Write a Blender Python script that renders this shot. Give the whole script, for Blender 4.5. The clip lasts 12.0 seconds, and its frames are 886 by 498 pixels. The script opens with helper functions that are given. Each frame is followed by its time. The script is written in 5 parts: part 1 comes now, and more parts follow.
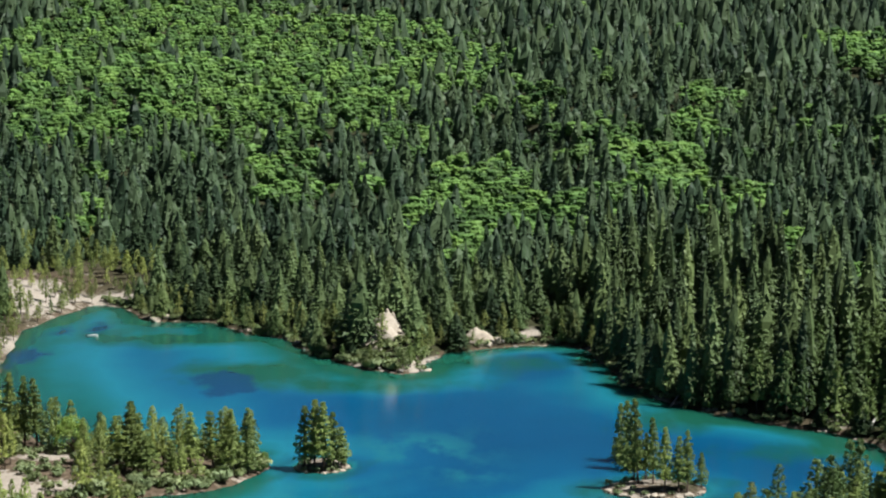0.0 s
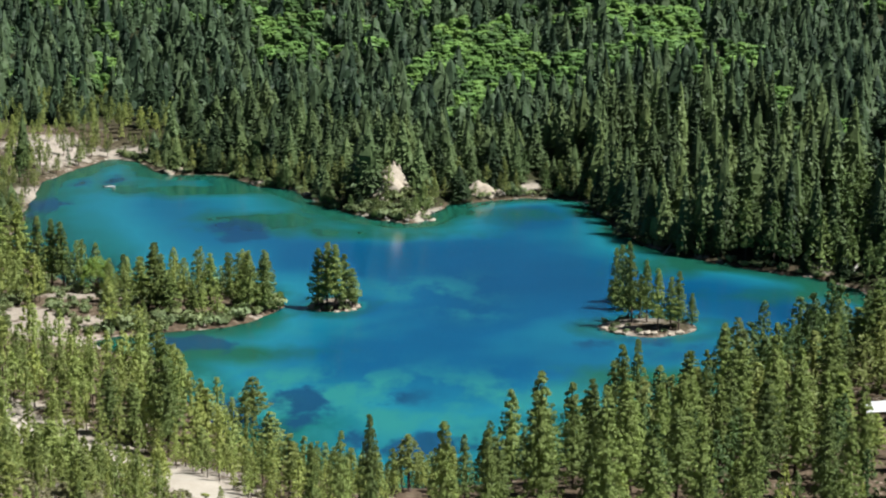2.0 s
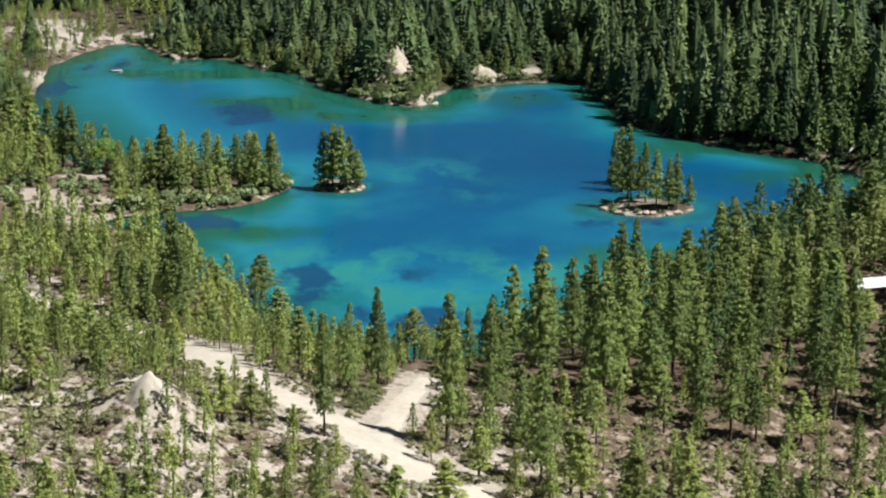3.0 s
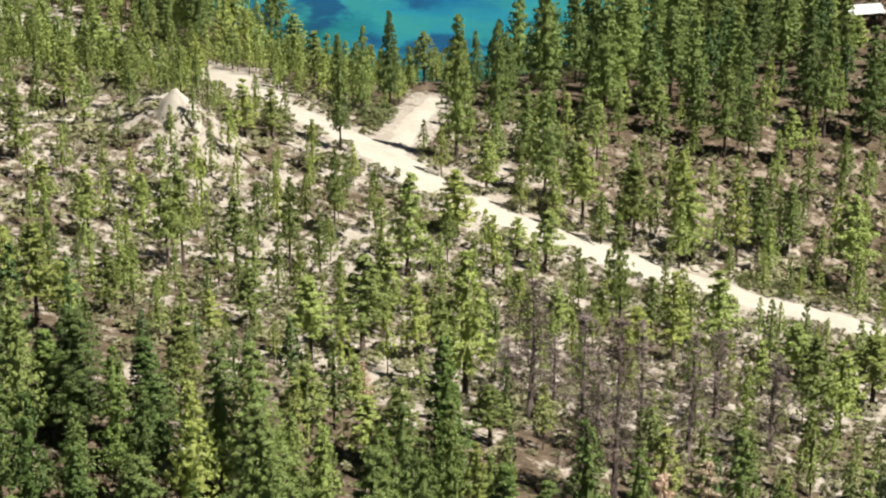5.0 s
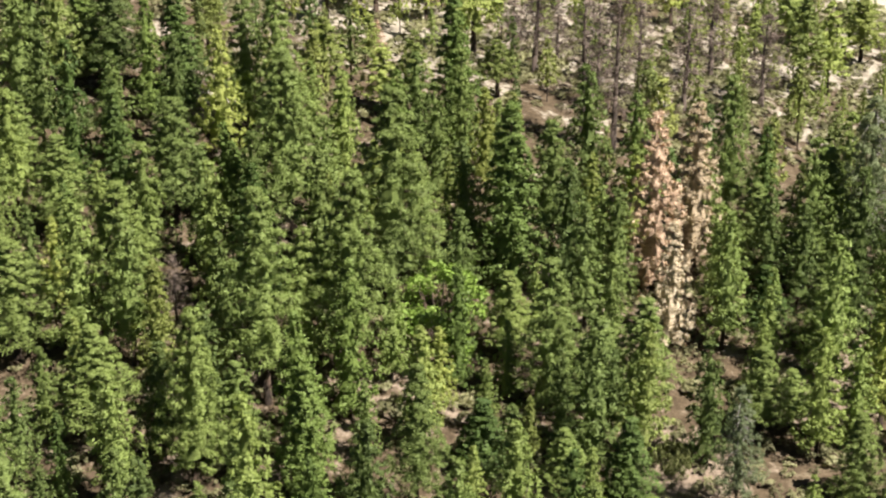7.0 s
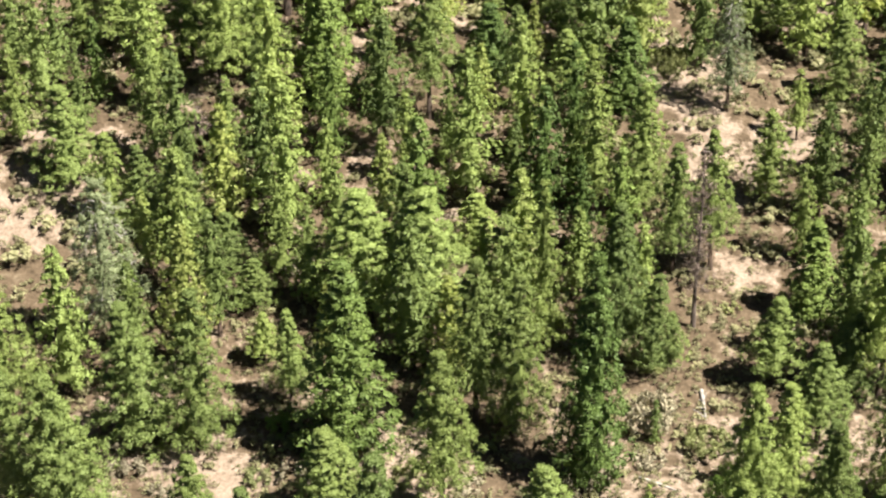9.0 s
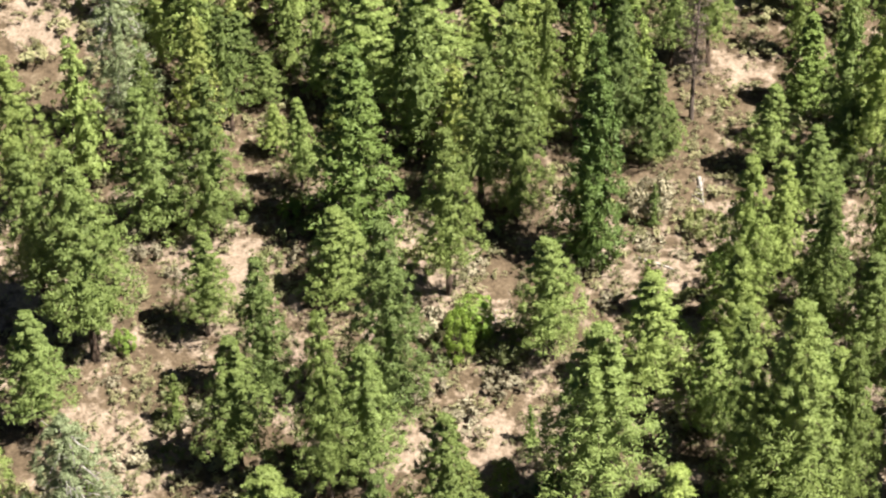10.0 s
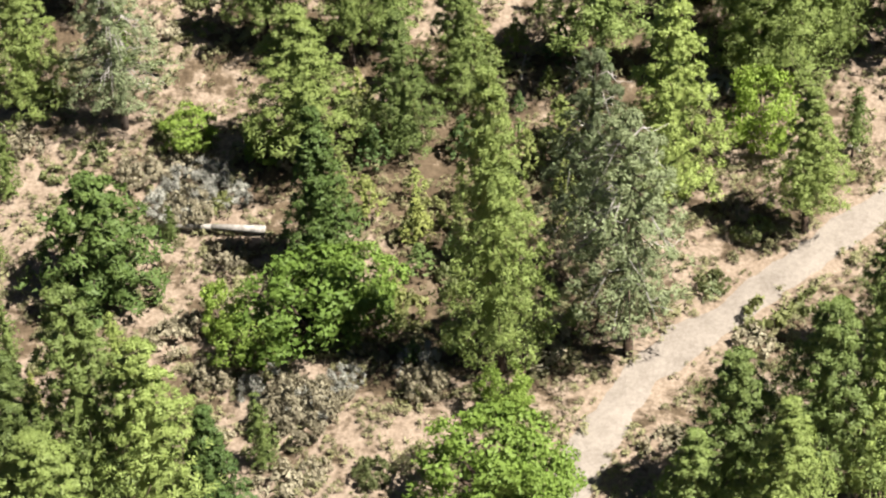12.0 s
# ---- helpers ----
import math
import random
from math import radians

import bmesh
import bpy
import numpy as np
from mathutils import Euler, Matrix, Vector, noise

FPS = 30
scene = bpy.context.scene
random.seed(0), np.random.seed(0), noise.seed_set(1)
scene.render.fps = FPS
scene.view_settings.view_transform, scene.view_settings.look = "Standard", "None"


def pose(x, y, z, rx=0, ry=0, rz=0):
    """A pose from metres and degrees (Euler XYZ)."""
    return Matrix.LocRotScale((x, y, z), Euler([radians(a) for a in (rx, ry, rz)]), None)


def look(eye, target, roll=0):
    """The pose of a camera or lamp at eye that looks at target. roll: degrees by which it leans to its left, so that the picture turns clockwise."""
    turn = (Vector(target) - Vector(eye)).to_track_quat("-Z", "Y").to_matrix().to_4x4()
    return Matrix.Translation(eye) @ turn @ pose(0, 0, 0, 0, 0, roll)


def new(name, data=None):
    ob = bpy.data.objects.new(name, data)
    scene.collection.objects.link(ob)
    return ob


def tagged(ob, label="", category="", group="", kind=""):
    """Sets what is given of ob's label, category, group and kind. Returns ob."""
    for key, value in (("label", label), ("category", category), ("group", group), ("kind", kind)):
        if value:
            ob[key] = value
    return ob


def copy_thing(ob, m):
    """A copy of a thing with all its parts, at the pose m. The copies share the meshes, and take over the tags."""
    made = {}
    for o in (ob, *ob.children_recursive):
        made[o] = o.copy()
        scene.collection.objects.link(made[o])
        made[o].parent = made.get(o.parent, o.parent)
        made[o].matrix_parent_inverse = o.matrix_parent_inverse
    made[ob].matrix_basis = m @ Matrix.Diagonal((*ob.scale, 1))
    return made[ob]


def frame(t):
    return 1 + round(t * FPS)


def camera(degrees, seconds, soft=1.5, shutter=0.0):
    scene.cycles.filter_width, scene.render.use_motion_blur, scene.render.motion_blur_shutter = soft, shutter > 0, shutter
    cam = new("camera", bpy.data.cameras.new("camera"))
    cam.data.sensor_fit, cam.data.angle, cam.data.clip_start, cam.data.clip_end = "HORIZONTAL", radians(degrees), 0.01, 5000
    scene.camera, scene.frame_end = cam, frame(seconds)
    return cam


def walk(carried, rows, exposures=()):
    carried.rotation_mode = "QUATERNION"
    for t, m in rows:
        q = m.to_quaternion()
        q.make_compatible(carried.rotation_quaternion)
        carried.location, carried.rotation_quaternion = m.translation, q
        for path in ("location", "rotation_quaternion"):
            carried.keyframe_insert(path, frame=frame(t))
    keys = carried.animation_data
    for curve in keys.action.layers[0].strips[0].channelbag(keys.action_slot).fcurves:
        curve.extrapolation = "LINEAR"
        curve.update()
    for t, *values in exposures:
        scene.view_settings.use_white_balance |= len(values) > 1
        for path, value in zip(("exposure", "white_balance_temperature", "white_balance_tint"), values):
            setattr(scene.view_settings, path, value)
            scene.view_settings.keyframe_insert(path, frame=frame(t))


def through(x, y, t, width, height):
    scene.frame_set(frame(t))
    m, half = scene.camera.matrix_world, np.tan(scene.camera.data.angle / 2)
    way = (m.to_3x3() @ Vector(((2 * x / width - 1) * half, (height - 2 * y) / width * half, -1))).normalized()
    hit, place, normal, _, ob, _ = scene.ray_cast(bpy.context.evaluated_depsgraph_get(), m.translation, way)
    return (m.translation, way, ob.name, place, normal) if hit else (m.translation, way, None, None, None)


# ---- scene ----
# ---- camera: an aircraft backing away and tilting down ----
cam = camera(22.18, 12.0, soft=2.15)
PATH = [
    (0, (0.000, 0.000, 124.773), (0.000, 98.990, 110.599), -0.318),
    (0.5, (-0.808, -8.285, 124.151), (-0.738, 90.646, 109.573), -0.208),
    (1, (-1.527, -15.964, 123.814), (-1.399, 82.773, 107.970), -0.116),
    (1.5, (-2.162, -23.090, 123.718), (-1.990, 75.342, 106.080), -0.044),
    (2, (-2.721, -29.714, 123.823), (-2.518, 68.321, 104.095), 0.009),
    (2.5, (-3.209, -35.890, 124.085), (-2.988, 61.645, 102.019), 0.043),
    (3, (-3.632, -41.671, 124.462), (-3.407, 55.277, 99.942), 0.057),
    (3.5, (-3.998, -47.108, 124.913), (-3.781, 49.216, 98.049), 0.053),
    (4, (-4.312, -52.255, 125.395), (-4.116, 43.309, 95.943), 0.029),
    (4.5, (-4.581, -57.164, 125.866), (-4.418, 37.485, 93.594), -0.014),
    (5, (-4.811, -61.889, 126.284), (-4.694, 31.682, 91.005), -0.076),
    (5.5, (-5.009, -66.480, 126.607), (-4.948, 25.933, 88.400), -0.157),
    (6, (-5.181, -70.992, 126.792), (-5.187, 20.170, 85.690), -0.257),
    (6.5, (-5.333, -75.477, 126.798), (-5.416, 14.337, 82.828), -0.377),
    (7, (-5.472, -79.987, 126.583), (-5.641, 8.395, 79.801), -0.515),
    (7.5, (-5.604, -84.575, 126.103), (-5.867, 2.457, 76.856), -0.673),
    (8, (-5.736, -89.294, 125.318), (-6.101, -3.782, 73.477), -0.850),
    (8.5, (-5.873, -94.196, 124.185), (-6.347, -10.278, 69.802), -1.047),
    (9, (-6.023, -99.335, 122.661), (-6.613, -16.948, 65.986), -1.262),
    (9.5, (-6.192, -104.762, 120.705), (-6.904, -23.742, 62.094), -1.497),
    (10, (-6.385, -110.530, 118.275), (-7.228, -30.732, 58.012), -1.750),
    (10.5, (-6.610, -116.692, 115.327), (-7.592, -37.942, 53.703), -2.023),
    (11, (-6.873, -123.300, 111.821), (-8.003, -45.372, 49.164), -2.315),
    (11.5, (-7.180, -130.408, 107.715), (-8.469, -53.040, 44.370), -2.627),
    (12, (-7.537, -138.068, 102.965), (-9.000, -60.865, 39.423), -2.957),
]
walk(cam, [(t, look(eye, target, roll)) for t, eye, target, roll in PATH],
     exposures=[(0, 0.97, 5800, 10), (4, 0.98, 5900, 10), (5, 1.10, 6100, 10), (6.2, 1.26, 6400, 10), (7, 1.34, 6400, 10), (9, 1.85, 6450, 10), (10.5, 1.73, 6400, 10), (12, 1.63, 6400, 10)])

# ---- world, sun, exposure ----
SUN_TURN, SUN_RISE = 108.0, 57.0     # degrees: bearing from +y towards +x, and height
world = bpy.data.worlds.new("sky")
scene.world = world
world.use_nodes = True
wn = world.node_tree
sky = wn.nodes.new("ShaderNodeTexSky")
sky.sky_type, sky.sun_disc = "NISHITA", False
sky.sun_elevation, sky.sun_rotation = radians(SUN_RISE), radians(SUN_TURN)
sky.altitude, sky.air_density, sky.dust_density, sky.ozone_density = 600, 1.0, 0.8, 1.0
wn.links.new(sky.outputs[0], wn.nodes["Background"].inputs[0])
wn.nodes["Background"].inputs[1].default_value = 0.014
sun_data = bpy.data.lights.new("sun", "SUN")
sun_data.energy, sun_data.angle, sun_data.color = 5.0, radians(0.53), (1.0, 0.94, 0.83)
sun = new("sun", sun_data)
sun.matrix_world = look((0, 0, 300), (-math.sin(radians(SUN_TURN)) * math.cos(radians(SUN_RISE)) * 100,
                                      -math.cos(radians(SUN_TURN)) * math.cos(radians(SUN_RISE)) * 100,
                                      300 - math.sin(radians(SUN_RISE)) * 100))

# ---- materials ----
def nodes_of(name):
    mat = bpy.data.materials.new(name)
    mat.use_nodes = True
    tree = mat.node_tree
    return mat, tree, tree.nodes["Principled BSDF"]


def node(tree, kind, links=(), **values):
    """A node with values by input name, and links (input, socket)."""
    n = tree.nodes.new(kind)
    for key, value in values.items():
        n.inputs[key.replace("_", " ")].default_value = value
    for key, socket in links:
        tree.links.new(socket, n.inputs[key])
    return n


def noise_of(tree, size, detail=4.0, where=None, rough=0.55, stretch=None):
    if where is None:
        where = tree.nodes.new("ShaderNodeNewGeometry").outputs["Position"]
    if stretch:
        scaled = tree.nodes.new("ShaderNodeVectorMath")
        scaled.operation = "MULTIPLY"
        tree.links.new(where, scaled.inputs[0])
        scaled.inputs[1].default_value = stretch
        where = scaled.outputs[0]
    n = node(tree, "ShaderNodeTexNoise", [("Vector", where)], Scale=1.0 / size, Detail=detail, Roughness=rough)
    return n.outputs["Fac"]


def ramp(tree, fac, *stops):
    r = tree.nodes.new("ShaderNodeValToRGB")
    e = r.color_ramp.elements
    while len(e) < len(stops):
        e.new(0.5)
    for k, (at, col) in enumerate(stops):
        e[k].position = at
        e[k].color = (*col, 1) if len(col) == 3 else col
    tree.links.new(fac, r.inputs[0])
    return r.outputs[0]


def blend(tree, fac, a, b, how="MIX"):
    m = tree.nodes.new("ShaderNodeMix")
    m.data_type, m.blend_type = "RGBA", how
    for key, v in ((0, fac), (6, a), (7, b)):
        if isinstance(v, bpy.types.NodeSocket):
            tree.links.new(v, m.inputs[key])
        else:
            m.inputs[key].default_value = (*v, 1) if isinstance(v, tuple) else v
    return m.outputs[2]


def sums(tree, how, a, b):
    m = tree.nodes.new("ShaderNodeMath")
    m.operation = how
    for k, v in enumerate((a, b)):
        if isinstance(v, bpy.types.NodeSocket):
            tree.links.new(v, m.inputs[k])
        else:
            m.inputs[k].default_value = v
    return m.outputs[0]


def attribute(tree, name):
    a = tree.nodes.new("ShaderNodeAttribute")
    a.attribute_name = name
    return a.outputs["Fac"]


def relief(tree, bsdf, fac, strength=0.5, depth=0.1):
    b = node(tree, "ShaderNodeBump", [("Height", fac)], Strength=strength, Distance=depth)
    tree.links.new(b.outputs[0], bsdf.inputs["Normal"])


def foliage(name, dark, light, spread=0.7, clump=1.2, through=0.16, joined=False, gap=0.11, gaps=0.38, speckle=0.5, cool=0.30):
    """Leaves or needles: two greens, varied from tree to tree and clump to clump, letting some light through."""
    mat, tree, bsdf = nodes_of(name)
    if joined:
        pick = attribute(tree, "tint")
    else:
        pick = tree.nodes.new("ShaderNodeObjectInfo").outputs["Random"]
    fine = noise_of(tree, clump, 2.0)
    wide = noise_of(tree, clump * 14, 2.0)
    fac = sums(tree, "ADD", sums(tree, "MULTIPLY", pick, spread), sums(tree, "MULTIPLY", fine, speckle))
    fac = sums(tree, "ADD", fac, sums(tree, "MULTIPLY", wide, 0.45))
    fac = sums(tree, "SUBTRACT", fac, 0.5 * spread + 0.5 * speckle - 0.275)
    col = ramp(tree, fac, (0.0, dark), (1.0, light))
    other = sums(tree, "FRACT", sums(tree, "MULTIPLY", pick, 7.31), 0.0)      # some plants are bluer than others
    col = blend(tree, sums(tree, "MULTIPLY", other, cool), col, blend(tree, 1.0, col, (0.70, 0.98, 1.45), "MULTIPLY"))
    tree.links.new(col, bsdf.inputs["Base Color"])
    bsdf.inputs["Roughness"].default_value = 0.62
    bsdf.inputs["Specular IOR Level"].default_value = 0.25
    glow = node(tree, "ShaderNodeBsdfTranslucent", [("Color", blend(tree, 1.0, col, (1.0, 1.15, 0.55), "MULTIPLY"))])
    mix = node(tree, "ShaderNodeMixShader", [(1, bsdf.outputs[0]), (2, glow.outputs[0])])
    mix.inputs[0].default_value = through
    # between the needles one sees through
    hole = ramp(tree, noise_of(tree, gap, 1.0), (gaps - 0.015, (1, 1, 1)), (gaps + 0.015, (0, 0, 0)))
    clear = tree.nodes.new("ShaderNodeBsdfTransparent")
    cut = node(tree, "ShaderNodeMixShader", [(0, hole), (1, mix.outputs[0]), (2, clear.outputs[0])])
    tree.links.new(cut.outputs[0], tree.nodes["Material Output"].inputs[0])
    return mat


def bark(name, a, b):
    mat, tree, bsdf = nodes_of(name)
    f = noise_of(tree, 0.5, 5.0, stretch=(1, 1, 0.25))
    tree.links.new(ramp(tree, f, (0.3, a), (0.7, b)), bsdf.inputs["Base Color"])
    bsdf.inputs["Roughness"].default_value = 0.95
    relief(tree, bsdf, f, 0.7, 0.05)
    return mat


PINE = foliage("pine_needles", (0.070, 0.099, 0.029), (0.274, 0.332, 0.090), through=0.2, cool=0.14)
YOUNG_PINE = foliage("open_pine_needles", (0.118, 0.138, 0.036), (0.400, 0.430, 0.118), through=0.28)
FIR = foliage("fir_needles", (0.040, 0.073, 0.018), (0.190, 0.250, 0.060), gap=0.17, cool=0.12)
SHORE_PINE = foliage("shore_pine_needles", (0.074, 0.104, 0.026), (0.335, 0.385, 0.095), gap=0.17, through=0.22)
GREY_PINE = foliage("grey_pine_needles", (0.074, 0.093, 0.045), (0.235, 0.270, 0.138), cool=0.1, gaps=0.44)
OAK = foliage("oak_leaves", (0.062, 0.105, 0.017), (0.255, 0.345, 0.062), clump=0.7, through=0.24, cool=0.2)
BROWN_NEEDLES = foliage("tan_needles", (0.340, 0.250, 0.160), (0.640, 0.540, 0.410), through=0.15, cool=0.0)
RUST_NEEDLES = foliage("rust_needles", (0.310, 0.195, 0.130), (0.640, 0.470, 0.350), through=0.15, cool=0.0)
SCRUB = foliage("scrub_leaves", (0.115, 0.100, 0.066), (0.350, 0.310, 0.215), clump=0.8, through=0.08, cool=0.0)
SCRUB_GREEN = foliage("green_scrub_leaves", (0.070, 0.078, 0.025), (0.250, 0.258, 0.098), clump=0.8, through=0.2)
GROVE = foliage("grove_needles", (0.070, 0.091, 0.025), (0.285, 0.305, 0.084), joined=True, gap=0.2)
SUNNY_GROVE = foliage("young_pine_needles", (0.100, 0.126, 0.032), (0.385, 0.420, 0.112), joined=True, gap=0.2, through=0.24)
DARK_GROVE = foliage("dark_grove_needles", (0.033, 0.065, 0.018), (0.172, 0.224, 0.066), joined=True, gap=0.2)
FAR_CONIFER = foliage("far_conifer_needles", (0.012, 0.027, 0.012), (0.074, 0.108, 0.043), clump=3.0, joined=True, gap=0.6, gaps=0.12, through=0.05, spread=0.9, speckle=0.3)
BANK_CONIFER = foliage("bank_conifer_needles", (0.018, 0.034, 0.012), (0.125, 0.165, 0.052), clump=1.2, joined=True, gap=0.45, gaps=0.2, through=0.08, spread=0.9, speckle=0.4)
FAR_OAK = foliage("far_oak_leaves", (0.023, 0.052, 0.011), (0.142, 0.238, 0.045), clump=2.0, joined=True, gap=0.5, gaps=0.15, through=0.1, spread=0.8, speckle=0.4, cool=0.35)
BRUSH = foliage("brush_leaves", (0.098, 0.093, 0.047), (0.300, 0.288, 0.150), clump=1.5, through=0.16, joined=True, cool=0.0, gaps=0.42)
SHORE_BUSH = foliage("shore_bush_leaves", (0.085, 0.105, 0.035), (0.290, 0.330, 0.140), clump=1.2, through=0.15, joined=True, gap=0.2)
BARK = bark("pine_bark", (0.023, 0.016, 0.012), (0.079, 0.050, 0.033))
DEAD_WOOD = bark("dead_wood", (0.030, 0.022, 0.018), (0.125, 0.092, 0.075))
DEAD_TWIGS = foliage("dead_twigs", (0.095, 0.068, 0.055), (0.245, 0.190, 0.160), through=0.0, gaps=0.2, cool=0.0)
SILVER = foliage("silver_twigs", (0.150, 0.145, 0.125), (0.400, 0.395, 0.350), through=0.05, cool=0.0, gaps=0.25)
GREY_WOOD = bark("weathered_wood", (0.172, 0.155, 0.139), (0.370, 0.343, 0.317))


def ground_material():
    """Pale sand, brown litter and dark forest floor, shared out by the sand and woods values of the land."""
    mat, tree, bsdf = nodes_of("earth")
    sand, woods, red = attribute(tree, "sand"), attribute(tree, "woods"), attribute(tree, "red")
    big, mid, fine = noise_of(tree, 9.0, 5.0), noise_of(tree, 1.7, 5.0, rough=0.65), noise_of(tree, 0.35, 4.0)
    pale = ramp(tree, mid, (0.2, (0.268, 0.226, 0.176)), (0.75, (0.405, 0.362, 0.302)))
    pink = ramp(tree, mid, (0.2, (0.185, 0.135, 0.099)), (0.75, (0.304, 0.241, 0.188)))
    pale = blend(tree, red, pale, pink)
    litter = ramp(tree, mid, (0.25, (0.050, 0.036, 0.022)), (0.55, (0.119, 0.087, 0.057)), (0.8, (0.211, 0.172, 0.119)))
    edge = sums(tree, "ADD", sand, sums(tree, "MULTIPLY", sums(tree, "SUBTRACT", sums(tree, "ADD", sums(tree, "MULTIPLY", big, 0.9), mid), 0.95), 1.5))
    col = blend(tree, ramp(tree, edge, (0.42, (0, 0, 0)), (0.62, (1, 1, 1))), litter, pale)
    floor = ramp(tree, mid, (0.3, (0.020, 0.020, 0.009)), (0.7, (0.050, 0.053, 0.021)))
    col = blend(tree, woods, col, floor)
    col = blend(tree, 0.85, col, ramp(tree, fine, (0.25, (0.45, 0.43, 0.40)), (0.65, (1.0, 1.0, 1.0))), "MULTIPLY")
    tree.links.new(col, bsdf.inputs["Base Color"])
    bsdf.inputs["Roughness"].default_value = 0.95
    bsdf.inputs["Specular IOR Level"].default_value = 0.15
    relief(tree, bsdf, sums(tree, "ADD", mid, sums(tree, "MULTIPLY", fine, 0.5)), 0.6, 0.25)
    return mat


def dirt(name, a, b, size=0.9):
    mat, tree, bsdf = nodes_of(name)
    f, g = noise_of(tree, size, 6.0, rough=0.7), noise_of(tree, size * 7, 3.0)
    col = ramp(tree, sums(tree, "ADD", sums(tree, "MULTIPLY", f, 0.6), sums(tree, "MULTIPLY", g, 0.4)), (0.3, a), (0.7, b))
    tree.links.new(col, bsdf.inputs["Base Color"])
    bsdf.inputs["Roughness"].default_value = 0.95
    bsdf.inputs["Specular IOR Level"].default_value = 0.15
    relief(tree, bsdf, f, 0.5, 0.12)
    return mat


EARTH = ground_material()
ROAD = dirt("road_dirt", (0.304, 0.264, 0.208), (0.422, 0.383, 0.317))
NEAR_ROAD = dirt("near_road_dirt", (0.150, 0.127, 0.108), (0.285, 0.250, 0.218), 0.35)
GREY_ROCK = dirt("grey_rock", (0.09, 0.085, 0.072), (0.22, 0.20, 0.17), 0.6)
ROCK = dirt("pale_rock", (0.230, 0.190, 0.140), (0.430, 0.375, 0.300), 1.2)


def water_material():
    """Clear lake water over a pale bed: colour by depth, weed on the bed, a faintly rippled gloss."""
    mat, tree, bsdf = nodes_of("lake_water")
    depth = attribute(tree, "depth")
    big, mid = noise_of(tree, 60.0, 3.0, stretch=(1, 0.55, 1)), noise_of(tree, 11.0, 5.0, stretch=(1, 0.5, 1))
    f = sums(tree, "ADD", depth, sums(tree, "MULTIPLY", sums(tree, "SUBTRACT", big, 0.5), 0.55))
    col = ramp(tree, f, (0.0, (0.020, 0.034, 0.018)), (0.10, (0.008, 0.050, 0.036)), (0.24, (0.008, 0.080, 0.070)), (0.46, (0.014, 0.130, 0.178)), (0.72, (0.005, 0.060, 0.132)), (1.0, (0.004, 0.044, 0.106)))
    algae = ramp(tree, sums(tree, "ADD", attribute(tree, "algae"), sums(tree, "MULTIPLY", sums(tree, "SUBTRACT", mid, 0.5), 1.3)), (0.25, (0, 0, 0)), (0.85, (1, 1, 1)))
    col = blend(tree, algae, col, (0.010, 0.070, 0.044))
    shoal = sums(tree, "MULTIPLY", ramp(tree, mid, (0.44, (0, 0, 0)), (0.60, (1, 1, 1))), attribute(tree, "shoal"))
    col = blend(tree, shoal, col, (0.022, 0.148, 0.142))
    weed = ramp(tree, sums(tree, "ADD", attribute(tree, "weed"), sums(tree, "MULTIPLY", sums(tree, "SUBTRACT", 0.5, mid), 3.2)), (0.45, (0, 0, 0)), (0.80, (1, 1, 1)))
    weed = sums(tree, "MULTIPLY", weed, ramp(tree, attribute(tree, "weed"), (0.05, (0, 0, 0)), (0.3, (1, 1, 1))))
    col = blend(tree, sums(tree, "MULTIPLY", weed, 0.85), col, (0.006, 0.032, 0.082))
    tree.links.new(col, bsdf.inputs["Base Color"])
    bsdf.subsurface_method = "BURLEY"
    bsdf.inputs["Subsurface Weight"].default_value = 0.85
    bsdf.inputs["Subsurface Radius"].default_value = (1.0, 1.0, 1.0)
    bsdf.inputs["Subsurface Scale"].default_value = 5.0
    bsdf.inputs["Roughness"].default_value = 0.16
    bsdf.inputs["IOR"].default_value = 1.33
    bsdf.inputs["Specular IOR Level"].default_value = 0.24
    relief(tree, bsdf, noise_of(tree, 1.6, 3.0, stretch=(1, 0.5, 1)), 0.10, 0.05)
    return mat


WATER = water_material()


def plain(name, colour, rough=0.6, metal=0.0):
    mat, tree, bsdf = nodes_of(name)
    f = noise_of(tree, 0.4, 4.0)
    low = tuple(c * 0.8 for c in colour)
    tree.links.new(ramp(tree, f, (0.3, low), (0.7, colour)), bsdf.inputs["Base Color"])
    bsdf.inputs["Roughness"].default_value, bsdf.inputs["Metallic"].default_value = rough, metal
    return mat

# ---- the lie of the land: lake at z = 0, y runs away from the camera ----
FAR_SHORE = [(-114, 569), (-124, 600), (-129, 661), (-131, 698), (-121, 731), (-117, 745), (-106, 738), (-96, 715), (-90, 710),
             (-74, 709), (-60, 688), (-49, 679), (-41, 660), (-33, 643), (-23, 631), (-13, 624), (-6, 626), (-3, 643), (1, 653),
             (12, 661), (24, 666), (36, 665), (42, 658), (47, 632), (50, 608), (55, 590), (67, 572), (77, 561), (87, 553), (97, 544)]
NEAR_SHORE = [(105, 530), (110, 505), (100, 482), (83, 462), (62, 443), (47, 416), (38, 399), (22, 379), (9, 368), (-9, 364), (-22, 368),
              (-40, 387), (-58, 430), (-67, 464), (-76, 468), (-83, 477), (-78, 482), (-68, 487), (-59, 489), (-51, 493), (-43, 506),
              (-40, 515), (-44, 526), (-65, 530), (-88, 533), (-97, 539)]
SHORE = np.array(FAR_SHORE + NEAR_SHORE, float)
ISLANDS = [(-28.3, 514.5, 6.2, 6.5, 1.3), (47.0, 491.0, 11.5, 8.5, 1.5)]   # x, y, half widths, height


